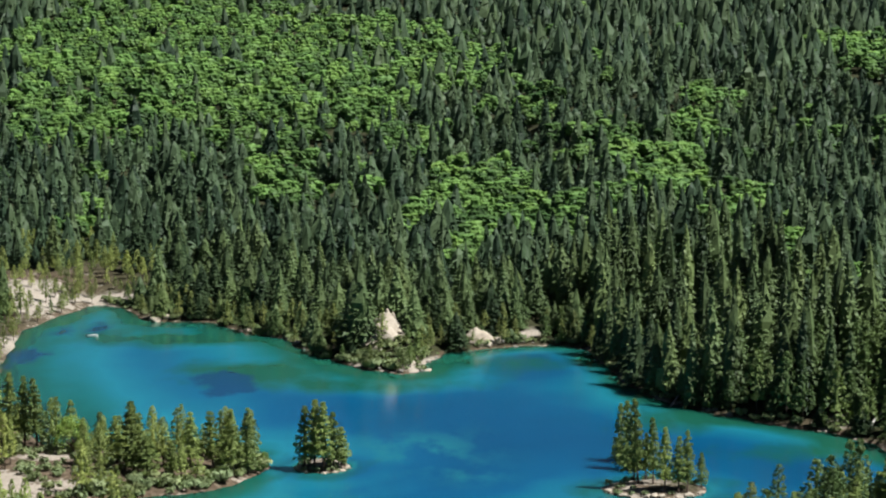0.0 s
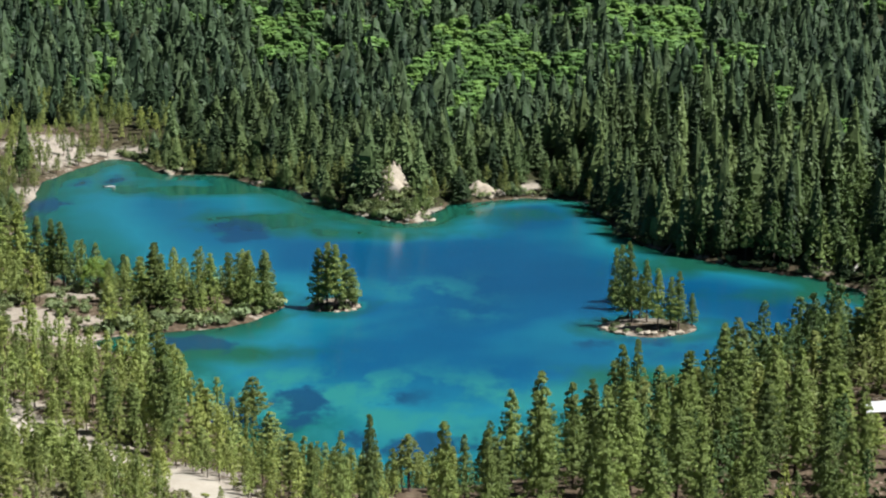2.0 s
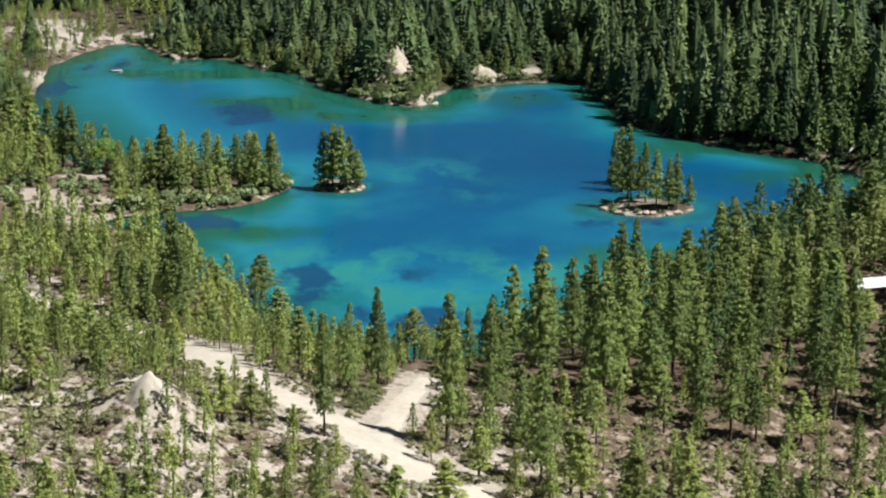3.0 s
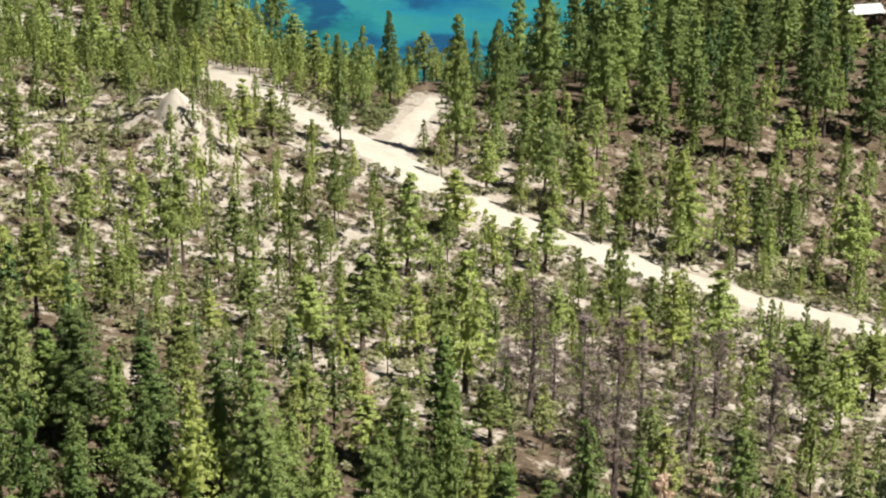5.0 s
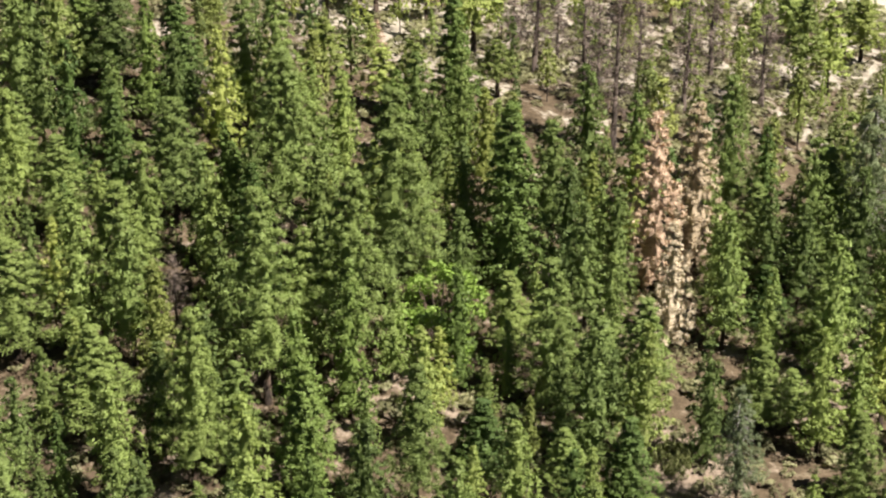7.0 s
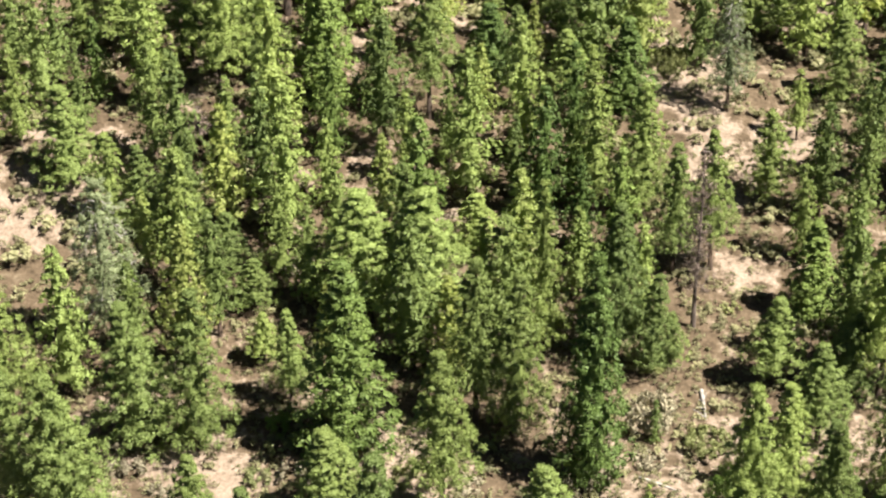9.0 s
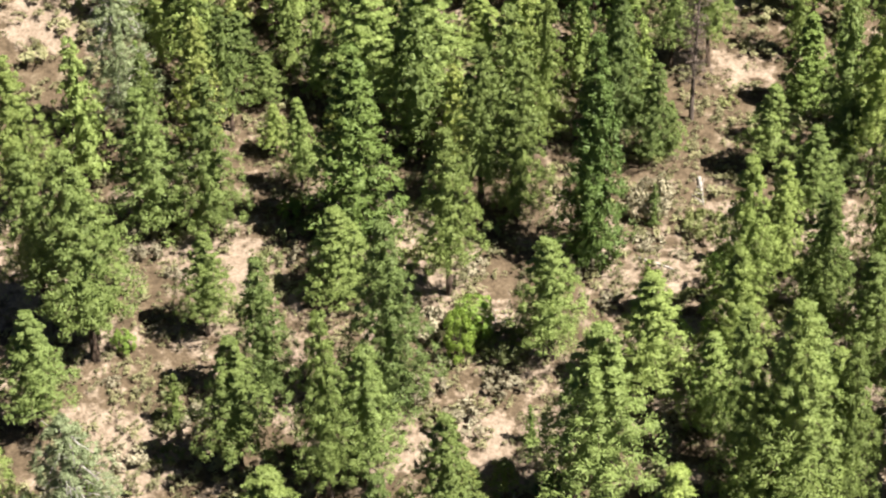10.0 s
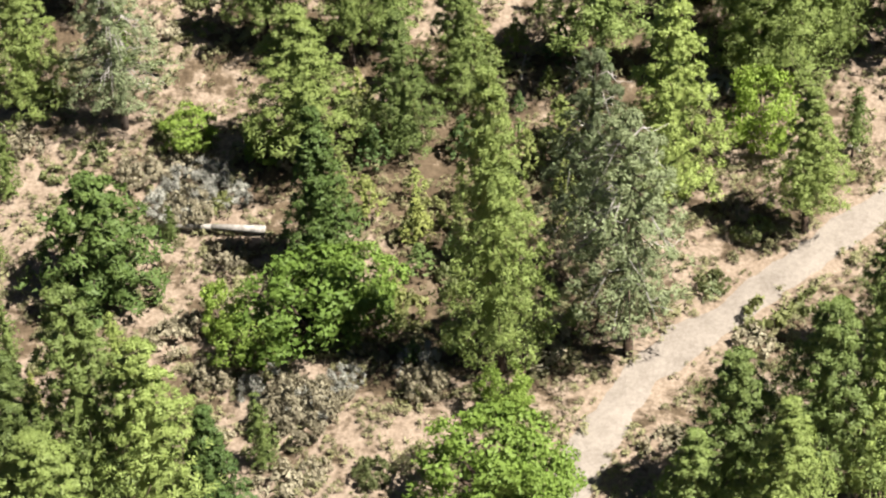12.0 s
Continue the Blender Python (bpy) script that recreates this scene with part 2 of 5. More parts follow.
def hash_noise(x, y, size, seed=0.0):
    """Smooth value noise from -1 to 1."""
    u, v = np.asarray(x) / size + seed * 17.31, np.asarray(y) / size - seed * 9.77
    iu, iv = np.floor(u), np.floor(v)
    fu, fv = u - iu, v - iv
    fu, fv = fu * fu * (3 - 2 * fu), fv * fv * (3 - 2 * fv)

    def grid(a, b):
        s = np.sin(a * 127.1 + b * 311.7 + seed * 74.7) * 43758.5453
        return (s - np.floor(s)) * 2 - 1

    low = grid(iu, iv) * (1 - fu) + grid(iu + 1, iv) * fu
    high = grid(iu, iv + 1) * (1 - fu) + grid(iu + 1, iv + 1) * fu
    return low * (1 - fv) + high * fv


def smooth(a, b, x):
    t = np.clip((np.asarray(x, float) - a) / (b - a), 0, 1)
    return t * t * (3 - 2 * t)


def from_line(x, y, line, closed=False):
    """Distance to a polyline."""
    x, y = np.asarray(x, float), np.asarray(y, float)
    best = np.full(x.shape, 1e9)
    pts = np.asarray(line, float)
    ends = np.roll(pts, -1, 0) if closed else pts[1:]
    for (ax, ay), (bx, by) in zip(pts, ends):
        dx, dy = bx - ax, by - ay
        k = np.clip(((x - ax) * dx + (y - ay) * dy) / (dx * dx + dy * dy + 1e-9), 0, 1)
        best = np.minimum(best, np.hypot(x - ax - k * dx, y - ay - k * dy))
    return best


def inland(x, y):
    """Metres from the water's edge: positive on land, negative on the lake."""
    x, y = np.asarray(x, float), np.asarray(y, float)
    wx, wy = x + 1.2 * hash_noise(x, y, 7, 3), y + 1.6 * hash_noise(x, y, 6, 4)
    inside = np.zeros(x.shape, bool)
    for (ax, ay), (bx, by) in zip(SHORE, np.roll(SHORE, -1, 0)):
        cross = (ay > wy) != (by > wy)
        inside ^= cross & (wx < (bx - ax) * (wy - ay) / (by - ay + 1e-12) + ax)
    d = from_line(wx, wy, SHORE, True) * np.where(inside, -1, 1)
    for cx, cy, rx, ry, _ in ISLANDS:
        r = np.hypot((wx - cx) / rx, (wy - cy) / ry)
        d = np.maximum(d, (1 - r) * min(rx, ry))
    return d


PROFILE_Y = [-400, -60, 10, 45, 65, 85, 105, 155, 228, 285, 320, 345, 372, 420]
PROFILE_Z = [-26, -19, -15, -6.5, -5, 0, 5, 16, 8, 7, 9, 7, 3.5, 4]
TILT_Y = [0, 70, 105, 155, 228, 285, 325, 360]
TILT = [0, -0.03, -0.10, -0.26, -0.20, -0.27, -0.08, 0.0]


def height(x, y):
    x, y = np.asarray(x, float), np.asarray(y, float)
    d = inland(x, y)
    near = sum(np.interp(y + o, PROFILE_Y, PROFILE_Z) for o in (-12, -6, 0, 6, 12)) / 5
    near = near + np.interp(y, TILT_Y, TILT) * np.clip(x, -75, 75)
    near = near + 7.2 * np.exp(-((x + 45) / 9) ** 2 - ((y - 270) / 10) ** 2) + 0.8 * np.exp(-((x + 22) / 40) ** 2 - ((y - 283) / 16) ** 2)
    # beyond the lake the hill climbs, sooner on the side of the steep bank
    back = np.interp(y, [400, 640, 720, 890, 1100, 1400, 1800, 2200, 2600, 3200, 5000], [3, 4, 4.5, 10, 27, 54, 104, 160, 220, 310, 500])
    back = back + 0.16 * np.clip(d, 0, 90) * smooth(30, 70, x) * smooth(470, 560, y) + 3.5 * hash_noise(x, y, 160, 7) * smooth(700, 900, y)
    side = 3 + 0.10 * np.clip(np.abs(x) - 110, 0, 400)
    land = near * (1 - smooth(380, 450, y)) + (back + side * smooth(380, 450, y) * (1 - smooth(600, 760, y))) * smooth(380, 450, y)
    land = land + 0.5 * hash_noise(x, y, 13, 1) + 0.22 * hash_noise(x, y, 4.3, 2)
    edge = np.interp(d, [-40, -6, 0, 1.5, 6, 200], [-5, -1.6, -0.12, 0.55, 1.0, 1.6])
    for cx, cy, rx, ry, top in ISLANDS:
        edge = np.maximum(edge, np.where(np.hypot((x - cx) / rx, (y - cy) / ry) < 1.4, top * (1 - np.hypot((x - cx) / rx, (y - cy) / ry) ** 3), -9) * (d > 0) - 9.0 * (d <= 0))
    w = smooth(0.5, 26, d) * (1 - smooth(0, 1, sum(np.exp(-((x - cx) / 16) ** 2 - ((y - cy) / 14) ** 2) for cx, cy, *_ in ISLANDS)))
    spit = smooth(-125, -105, -np.abs(x + 75) - 55) * smooth(470, 482, y) * (1 - smooth(540, 560, y))
    w = w * (1 - 0.8 * spit)
    knoll = 7.0 * np.exp(-((x + 17) / 9) ** 2 - ((y - 652) / 10) ** 2) * smooth(1.5, 8, d)
    return edge * (1 - w) + land * w + knoll

# ---- ground, lake, roads ----
def mesh_of(name, verts, faces, material, values=()):
    me = bpy.data.meshes.new(name)
    me.from_pydata(verts, [], faces)
    me.materials.append(material)
    for key, some in values:
        a = me.attributes.new(key, "FLOAT", "POINT")
        a.data.foreach_set("value", np.asarray(some, np.float32).ravel())
    me.update()
    return me


def sheet(xs, ys, keep=None):
    X, Y = np.meshgrid(xs, ys)
    n = len(xs)
    i, j = np.meshgrid(np.arange(n - 1), np.arange(len(ys) - 1))
    a = (j * n + i).ravel()
    return X.ravel(), Y.ravel(), np.stack([a, a + 1, a + n + 1, a + n], -1)


MAIN_ROAD = [(-98, 408), (-84, 391), (-70, 376), (-57, 362), (-45, 335), (-34, 308), (-24, 295), (-13, 284), (-6, 276), (2, 270),
             (11, 266.6), (23, 264), (32, 262), (42, 258), (50, 256), (62, 254), (80, 250)]
LAKE_SPUR = [(-5.5, 325), (-7.6, 316), (-10.2, 303), (-13, 286)]
RIDGE_TRACK = [(-78, 262), (-63, 270), (-56, 273), (-50, 271), (-46, 272)]
CREEK_ROAD = [(34, 15), (26.6, 8.8), (22, 4.9), (17.8, 1.2), (12.8, -2.7), (8.9, -5.6), (5.6, -8.5), (2.6, -12.8), (0, -18), (-4, -28)]


def sand_at(x, y, d):
    n = hash_noise(x, y, 16, 11)
    open_ground = smooth(172, 200, y) * (1 - smooth(305, 322, y)) * (1 - smooth(62, 80, x)) * smooth(-110, -95, x)
    s = 0.34 - 0.16 * smooth(305, 340, y) + 0.20 * open_ground + 0.22 * (1 - smooth(48, 66, y)) - 0.03 * smooth(60, 75, y) * (1 - smooth(130, 160, y)) + 0.16 * n
    # darker litter for thick understory, with the shade under the creek pines painted in
    s = s - 0.4 * np.exp(-((x + 8) / 13) ** 2 - ((y - 16) / 12) ** 2) - 0.4 * np.exp(-((x + 6) / 9) ** 2 - ((y + 4) / 7) ** 2)
    for line, wide in ((MAIN_ROAD, 13), (LAKE_SPUR, 6), (RIDGE_TRACK, 3.4), (CREEK_ROAD, 4)):
        s = np.maximum(s, 1.15 - from_line(x, y, line) / wide * 0.75)
    s = np.maximum(s, 1.1 * np.exp(-((x + 44.0) / 3.0) ** 2 - ((y - 265) / 3.0) ** 2))
    for cx, cy, r in ((-44, 6, 6), (34, 122, 8), (27, 96, 5), (-40, 20, 5), (-30, 10, 6), (-10, 52, 8), (-28, 52, 7), (18, 106, 7), (21, 92, 6), (-40, 88, 9), (-30, 152, 4), (-36, 30, 6), (-47, 82, 5), (20, 97, 5), (22, 79, 4), (-33, 33, 5), (-12.5, 31, 4), (-4, 44, 5)):
        s = np.maximum(s, 0.95 * np.exp(-((x - cx) ** 2 + (y - cy) ** 2) / r ** 2))
    # beaches at the head of the lake, the point, the spit
    for cx, cy, rx, ry in ((-136, 738, 17, 26), (-112, 748, 14, 8), (-132, 672, 6, 14), (-8, 629, 7, 5), (-17, 648, 7, 6), (-6, 640, 4, 5), (-24, 636, 5, 3), (-84, 474, 6, 5), (-86, 492, 7, 5), (-98, 486, 12, 10), (12, 668, 5, 6), (26, 674, 5, 5), (-102, 496, 10, 8), (-82, 477, 7, 5), (-93, 519, 7, 5), (-88, 466, 12, 9), (-97, 480, 10, 12), (71, 593, 6, 7), (99, 552, 8, 5), (-144, 758, 8, 8)):
        s = np.maximum(s, 1.1 * np.exp(-((x - cx) / rx) ** 2 - ((y - cy) / ry) ** 2))
    s = np.maximum(s, 0.42 * (1 - smooth(0.8, 2.5, d)) * smooth(330, 420, y))
    for cx, cy, rx, ry, _ in ISLANDS:
        s = np.maximum(s, 0.5 * (np.hypot((x - cx) / rx, (y - cy) / ry) < 1.1))
    s = s - 0.04 * smooth(268, 280, y) * (1 - smooth(330, 350, y)) * smooth(0, 15, x)
    return s


def build_land():
    xs = np.concatenate([-np.geomspace(3600, 150, 22), np.arange(-145, -85, 3.0), np.arange(-85, 112, 1.6), np.arange(112, 150, 3.5), np.geomspace(155, 3600, 22)])
    ys = np.concatenate([-np.geomspace(3000, 45, 14), np.arange(-42, 430, 1.6), np.arange(430, 770, 2.5), np.geomspace(775, 4800, 75)])
    X, Y, faces = sheet(xs, ys)
    d = inland(X, Y)
    Z = height(X, Y)
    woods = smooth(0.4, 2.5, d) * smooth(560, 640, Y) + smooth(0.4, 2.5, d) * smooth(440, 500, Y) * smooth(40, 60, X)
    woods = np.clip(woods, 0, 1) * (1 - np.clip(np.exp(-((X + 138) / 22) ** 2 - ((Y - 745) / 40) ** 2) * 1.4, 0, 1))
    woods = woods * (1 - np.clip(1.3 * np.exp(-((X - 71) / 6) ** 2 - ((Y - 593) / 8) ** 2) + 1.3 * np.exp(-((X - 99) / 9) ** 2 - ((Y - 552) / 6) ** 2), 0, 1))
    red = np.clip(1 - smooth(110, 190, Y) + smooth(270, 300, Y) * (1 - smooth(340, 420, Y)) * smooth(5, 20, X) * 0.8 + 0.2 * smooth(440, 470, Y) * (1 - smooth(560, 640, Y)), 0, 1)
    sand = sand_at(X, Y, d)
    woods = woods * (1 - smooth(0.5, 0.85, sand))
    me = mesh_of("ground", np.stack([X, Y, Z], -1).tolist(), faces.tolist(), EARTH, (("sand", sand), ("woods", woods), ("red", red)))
    me.polygons.foreach_set("use_smooth", [True] * len(me.polygons))
    tagged(new("ground", me), "sandy brown forest ground rising into wooded hills", "ground", kind="structure")


def build_lake():
    X, Y, faces = sheet(np.arange(-150, 126, 2.0), np.arange(350, 764, 2.0))
    d = inland(X, Y)
    keep = (d[faces] < 4).any(1)
    def zones(spots):
        return sum(k * np.exp(-((X - cx) / rx) ** 2 - ((Y - cy) / ry) ** 2) for cx, cy, rx, ry, k in spots)

    depth = 0.22 * smooth(0.5, 6, -d) + 0.20 * smooth(5, 18, -d) + 0.25 * smooth(12, 45, -d)
    # the zone at (28, 640) paints in the darker water of the bank's shadows
    depth = depth + zones([(14, 507, 55, 55, 0.28), (4, 580, 50, 40, 0.2), (70, 500, 45, 40, 0.25), (92, 505, 24, 34, 0.2), (28, 640, 26, 26, 0.3), (-82, 565, 38, 34, -0.22), (-96, 615, 28, 26, -0.15), (-8, 412, 46, 24, -0.24)])
    for cx, cy, rx, ry, _ in ISLANDS:
        w = np.exp(-(np.hypot(X - cx, Y - cy) / 16) ** 2) * smooth(1.0, 1.4, np.hypot((X - cx) / rx, (Y - cy) / ry))
        depth = depth * (1 - w) + 0.8 * w
    algae = zones([(-80, 680, 32, 14, 1.0), (-53, 630, 26, 17, 1.0), (-22, 608, 34, 12, 0.75), (15, 640, 30, 16, 0.7), (-47, 466, 17, 11, 1.0), (43, 441, 22, 15, 0.95), (59, 562, 16, 16, 0.85), (90, 528, 24, 14, 0.8), (-105, 700, 16, 22, 0.5)]) + 0.55 * (1 - smooth(4, 11, -d))
    weed = zones([(-122, 655, 9, 20, 0.85), (-112, 700, 9, 20, 0.7), (-60, 612, 9, 18, 1.4), (-61, 474, 11, 10, 1.3), (-29, 428, 20, 10, 0.7), (-45, 415, 16, 14, 0.75), (-5, 394, 24, 10, 0.75), (36, 412, 12, 12, 0.6), (45, 476, 16, 7, 0.6), (20, 375, 24, 10, 0.8)])
    shoal = zones([(-19, 428, 40, 20, 1.3), (11, 412, 34, 18, 1.2), (-45, 440, 18, 14, 0.7), (-6, 532, 16, 18, 0.55), (6, 506, 8, 10, 0.4), (-30, 490, 12, 8, 0.5), (60, 470, 20, 14, 0.5)])
    values = [(key, np.clip(v, 0, 1)) for key, v in (("depth", depth), ("algae", algae), ("weed", weed), ("shoal", shoal))]
    me = mesh_of("water", np.stack([X, Y, 0 * X], -1).tolist(), faces[keep].tolist(), WATER, values)
    tagged(new("water", me), "clear turquoise and blue lake water", "lake", kind="structure")


def ribbon(name, line, width, material, label, lift=0.10, step=1.2, across=7):
    """A dirt road laid over the land, with worn uneven edges and a hollow in each wheel track."""
    pts = np.array(line, float)
    seg = np.hypot(*np.diff(pts, axis=0).T)
    at = np.concatenate([[0], np.cumsum(seg)])
    s = np.arange(0, at[-1], step)
    cx, cy = np.interp(s, at, pts[:, 0]), np.interp(s, at, pts[:, 1])
    for _ in range(6):
        cx[1:-1], cy[1:-1] = (cx[:-2] + 2 * cx[1:-1] + cx[2:]) / 4, (cy[:-2] + 2 * cy[1:-1] + cy[2:]) / 4
    tx, ty = np.gradient(cx), np.gradient(cy)
    ln = np.hypot(tx, ty)
    nx, ny = -ty / ln, tx / ln
    k = np.linspace(-1, 1, across)
    wl = width / 2 * (1 + 0.22 * hash_noise(s, 0 * s, 5, 1) + 0.12 * hash_noise(s, 0 * s, 1.7, 2) + 0.12 * hash_noise(s, 0 * s, 0.7, 8))
    wr = width / 2 * (1 + 0.22 * hash_noise(s, 0 * s, 6, 5) + 0.12 * hash_noise(s, 0 * s, 1.9, 6) + 0.12 * hash_noise(s, 0 * s, 0.8, 9))
    off = np.where(k[None] < 0, k[None] * wl[:, None], k[None] * wr[:, None])
    X, Y = cx[:, None] + nx[:, None] * off, cy[:, None] + ny[:, None] * off
    Z = height(X, Y) + lift * (1 - np.abs(k[None]) ** 4 * 1.3) - 0.05 * np.exp(-((np.abs(k[None]) - 0.5) / 0.18) ** 2)
    n = across
    i, j = np.meshgrid(np.arange(n - 1), np.arange(len(s) - 1))
    a = (j * n + i).ravel()
    me = mesh_of(name, np.stack([X, Y, Z], -1).reshape(-1, 3).tolist(), np.stack([a, a + 1, a + n + 1, a + n], -1).tolist(), material)
    me.polygons.foreach_set("use_smooth", [True] * len(me.polygons))
    return tagged(new(name, me), label, "road", kind="structure")


build_land()
build_lake()
ribbon("road", MAIN_ROAD, 10.2, ROAD, "pale sandy dirt road through sparse young pines")
ribbon("road_spur", LAKE_SPUR, 4.4, ROAD, "pale dirt spur running down to the lake", 0.12)
ribbon("road_ridge", RIDGE_TRACK, 3.2, ROAD, "pale sandy track along the crest of a ridge", 0.14)
ribbon("road_creek", CREEK_ROAD, 3.6, NEAR_ROAD, "pinkish gravel track beside tall pines", step=0.5, across=9)

# ---- trees and shrubs: how each kind is made ----
def unit(v):
    return v / (np.linalg.norm(v, axis=-1, keepdims=True) + 1e-9)


def shards(at, along, side, shade):
    """Pointed blades, each with three corners and, as a fourth row, an assigned shading normal."""
    pieces = np.stack([at - along + side, at - along - side, at + along], 1)
    turned = np.einsum("ij,ij->i", np.cross(pieces[:, 1] - pieces[:, 0], pieces[:, 2] - pieces[:, 0]), shade) < 0
    pieces[turned] = pieces[turned][:, [1, 0, 2]]
    return np.concatenate([pieces, shade[:, None]], 1)


def tufts(rng, centres, radii, count, size, slim=0.42, radial=0.3, flat=0.8, lean_out=0.9, whole=1.25, rise=0.35, rough=0.22, shell=0.5):
    """Clumps of needles or leaves: on the outer side of each centre, count small pointed blades, some sticking out, some lying on the clump."""
    n = len(centres) * count
    c, r = np.repeat(centres, count, 0), np.repeat(radii, count)[:, None]
    away = c * np.array([1, 1, 0])
    tree_out = unit(away) * (np.linalg.norm(away, axis=1, keepdims=True) > 0.05)
    out = unit(unit(rng.normal(size=(n, 3))) + lean_out * tree_out + np.array([0, 0, rise]))
    p = c + out * r * rng.uniform(shell, 1.0, (n, 1)) * np.array([1, 1, flat])
    face = unit(out + 0.35 * rng.normal(size=(n, 3)))
    side = unit(np.cross(face, rng.normal(size=(n, 3))))
    other = np.cross(face, side)
    spiky = rng.random((n, 1)) < radial
    along = unit(np.where(spiky, out + 0.55 * other, other + 0.15 * out))
    length = size * rng.uniform(0.65, 1.35, (n, 1))
    shade = unit(out + whole * tree_out + rough * rng.normal(size=(n, 3)))
    return shards(p, along * length * 0.55, side * length * slim * 0.5, shade)


def sheath(rng, tall, base, wide, taper, tiers=5, sides=6, top=0.93, ragged=0.4):
    """An opaque filler added inside a conifer's crown to block light: ragged tiers round the trunk."""
    made = []
    for i in range(tiers):
        u = i / tiers
        reach = wide * (1 - u) ** taper * (1 + ragged * 0.6 * rng.uniform(-0.5, 0.3)) + 0.05
        low, high = tall * (base + (top - base) * u), tall * (base + (top - base) * min(1, u + 1.7 / tiers))
        w = rng.uniform(0, 6.28) + np.arange(sides) * 6.283 / sides
        far = reach * (1.1 - ragged * rng.random(sides))
        ring = np.stack([np.cos(w) * far, np.sin(w) * far, low + rng.uniform(-0.75, 0.75, sides) * ragged * tall * (top - base) / tiers], -1)
        after = np.roll(ring, -1, 0)
        shade = unit(unit((ring + after) * np.array([1, 1, 0])) + np.array([0, 0, 0.4]))
        made.append(np.stack([ring, after, np.repeat(np.array([[0, 0, high]]), sides, 0), shade], 1))
    return np.concatenate(made)


def lofted(rng, tall, base, wide, taper, rings=6, sides=8, lift=0.6):
    """A closed, knobbly cone added inside a crown to keep light from passing."""
    u = np.linspace(0, 1, rings + 1)
    w = np.arange(sides) * 6.283 / sides + rng.uniform(0, 6.28)
    far = (wide * (1 - u) ** taper)[:, None] * (1 + 0.16 * rng.normal(size=(rings + 1, sides)))
    low = (tall * (base + (0.98 - base) * u))[:, None] + 0.25 * tall / rings * rng.normal(size=(rings + 1, sides))
    at = np.stack([np.cos(w)[None] * far, np.sin(w)[None] * far, low], -1)
    at[-1] = (0, 0, tall * 0.99)
    a, b = at[:-1], np.roll(at[:-1], -1, 1)
    c, d = at[1:], np.roll(at[1:], -1, 1)
    tris = np.concatenate([np.stack([a, b, d], 2).reshape(-1, 3, 3), np.stack([a, d, c], 2).reshape(-1, 3, 3)])
    out = unit(tris.mean(1) * np.array([1, 1, 0]))
    shade = unit(out + np.array([0, 0, lift]) + 0.28 * rng.normal(size=out.shape))
    return np.concatenate([tris, shade[:, None]], 1)


def spire(rng, tall, wide, count, base=0.04, taper=0.85, size=1.3, droop=0.35, lift=0.45, tiers=5, rough=0.14, heart=0.8):
    """A far-off conifer: an inner cone added to block light, and boughs that droop outwards in loose whorls, shorter
    towards the top.
    """
    u = 1 - np.sqrt(rng.uniform(0.001, 1, count))
    rows = max(8, int(tall * 0.9))
    u = np.clip((np.floor(u * rows) + rng.uniform(0.1, 0.7, count)) / rows, 0, 0.99)
    w = rng.uniform(0, 6.283, count)
    out = np.stack([np.cos(w), np.sin(w), np.zeros(count)], -1)
    lean = 1 + 0.18 * np.sin(w * 2 + rng.uniform(0, 6.28)) + 0.10 * np.sin(w * 5 + u * 30)
    reach = wide * ((1 - u) ** taper + 0.03) * lean * rng.uniform(0.72, 1.06, count)
    length = np.minimum(size * rng.uniform(0.75, 1.3, count), reach * 0.9 + 0.35)
    along = unit(out + np.array([0, 0, -1]) * (droop * rng.uniform(0.3, 1.6, count))[:, None] + 0.22 * rng.normal(size=(count, 3)))
    tip = out * reach[:, None] + np.array([0, 0, 1]) * (tall * (base + (1 - base) * u) - droop * 0.5 * reach)[:, None]
    side = unit(np.cross(along, np.array([0, 0, 1.0])) + 0.25 * rng.normal(size=(count, 3)))
    shade = unit(out + np.array([0, 0, lift]) + rough * rng.normal(size=(count, 3)))
    boughs = shards(tip - along * (length * 0.5)[:, None], along * (length * 0.55)[:, None], side * (length * 0.36)[:, None], shade)
    return np.concatenate([lofted(rng, tall, base, wide * heart, taper, tiers, 6, lift), boughs])


def lobes(rng, centres, radii, rings=3, sides=7, rough=0.16):
    """Leafy masses: the upper side of each is a lumpy dome of small facets."""
    made = []
    for c, r in zip(centres, radii):
        rows = []
        for i in range(rings + 1):
            a = 1.9 * i / rings
            w = np.arange(sides) * 6.283 / sides + 0.45 * i + rng.uniform(0, 0.3)
            q = r * (1 + rough * rng.normal(size=sides)) if i else np.full(sides, r * rng.uniform(0.9, 1.1))
            rows.append(c + np.stack([np.cos(w) * math.sin(a) * q, np.sin(w) * math.sin(a) * q, np.full(sides, math.cos(a)) * q * 0.85], -1))
        for top, low in zip(rows, rows[1:]):
            nxt, over = np.roll(low, -1, 0), np.roll(top, -1, 0)
            for tri in (np.stack([top, low, nxt], 1), np.stack([top, nxt, over], 1)):
                face = unit(tri.mean(1) - c + 0.28 * r * rng.normal(size=(sides, 3)))
                made.append(np.concatenate([tri, face[:, None]], 1))
    return np.concatenate(made)


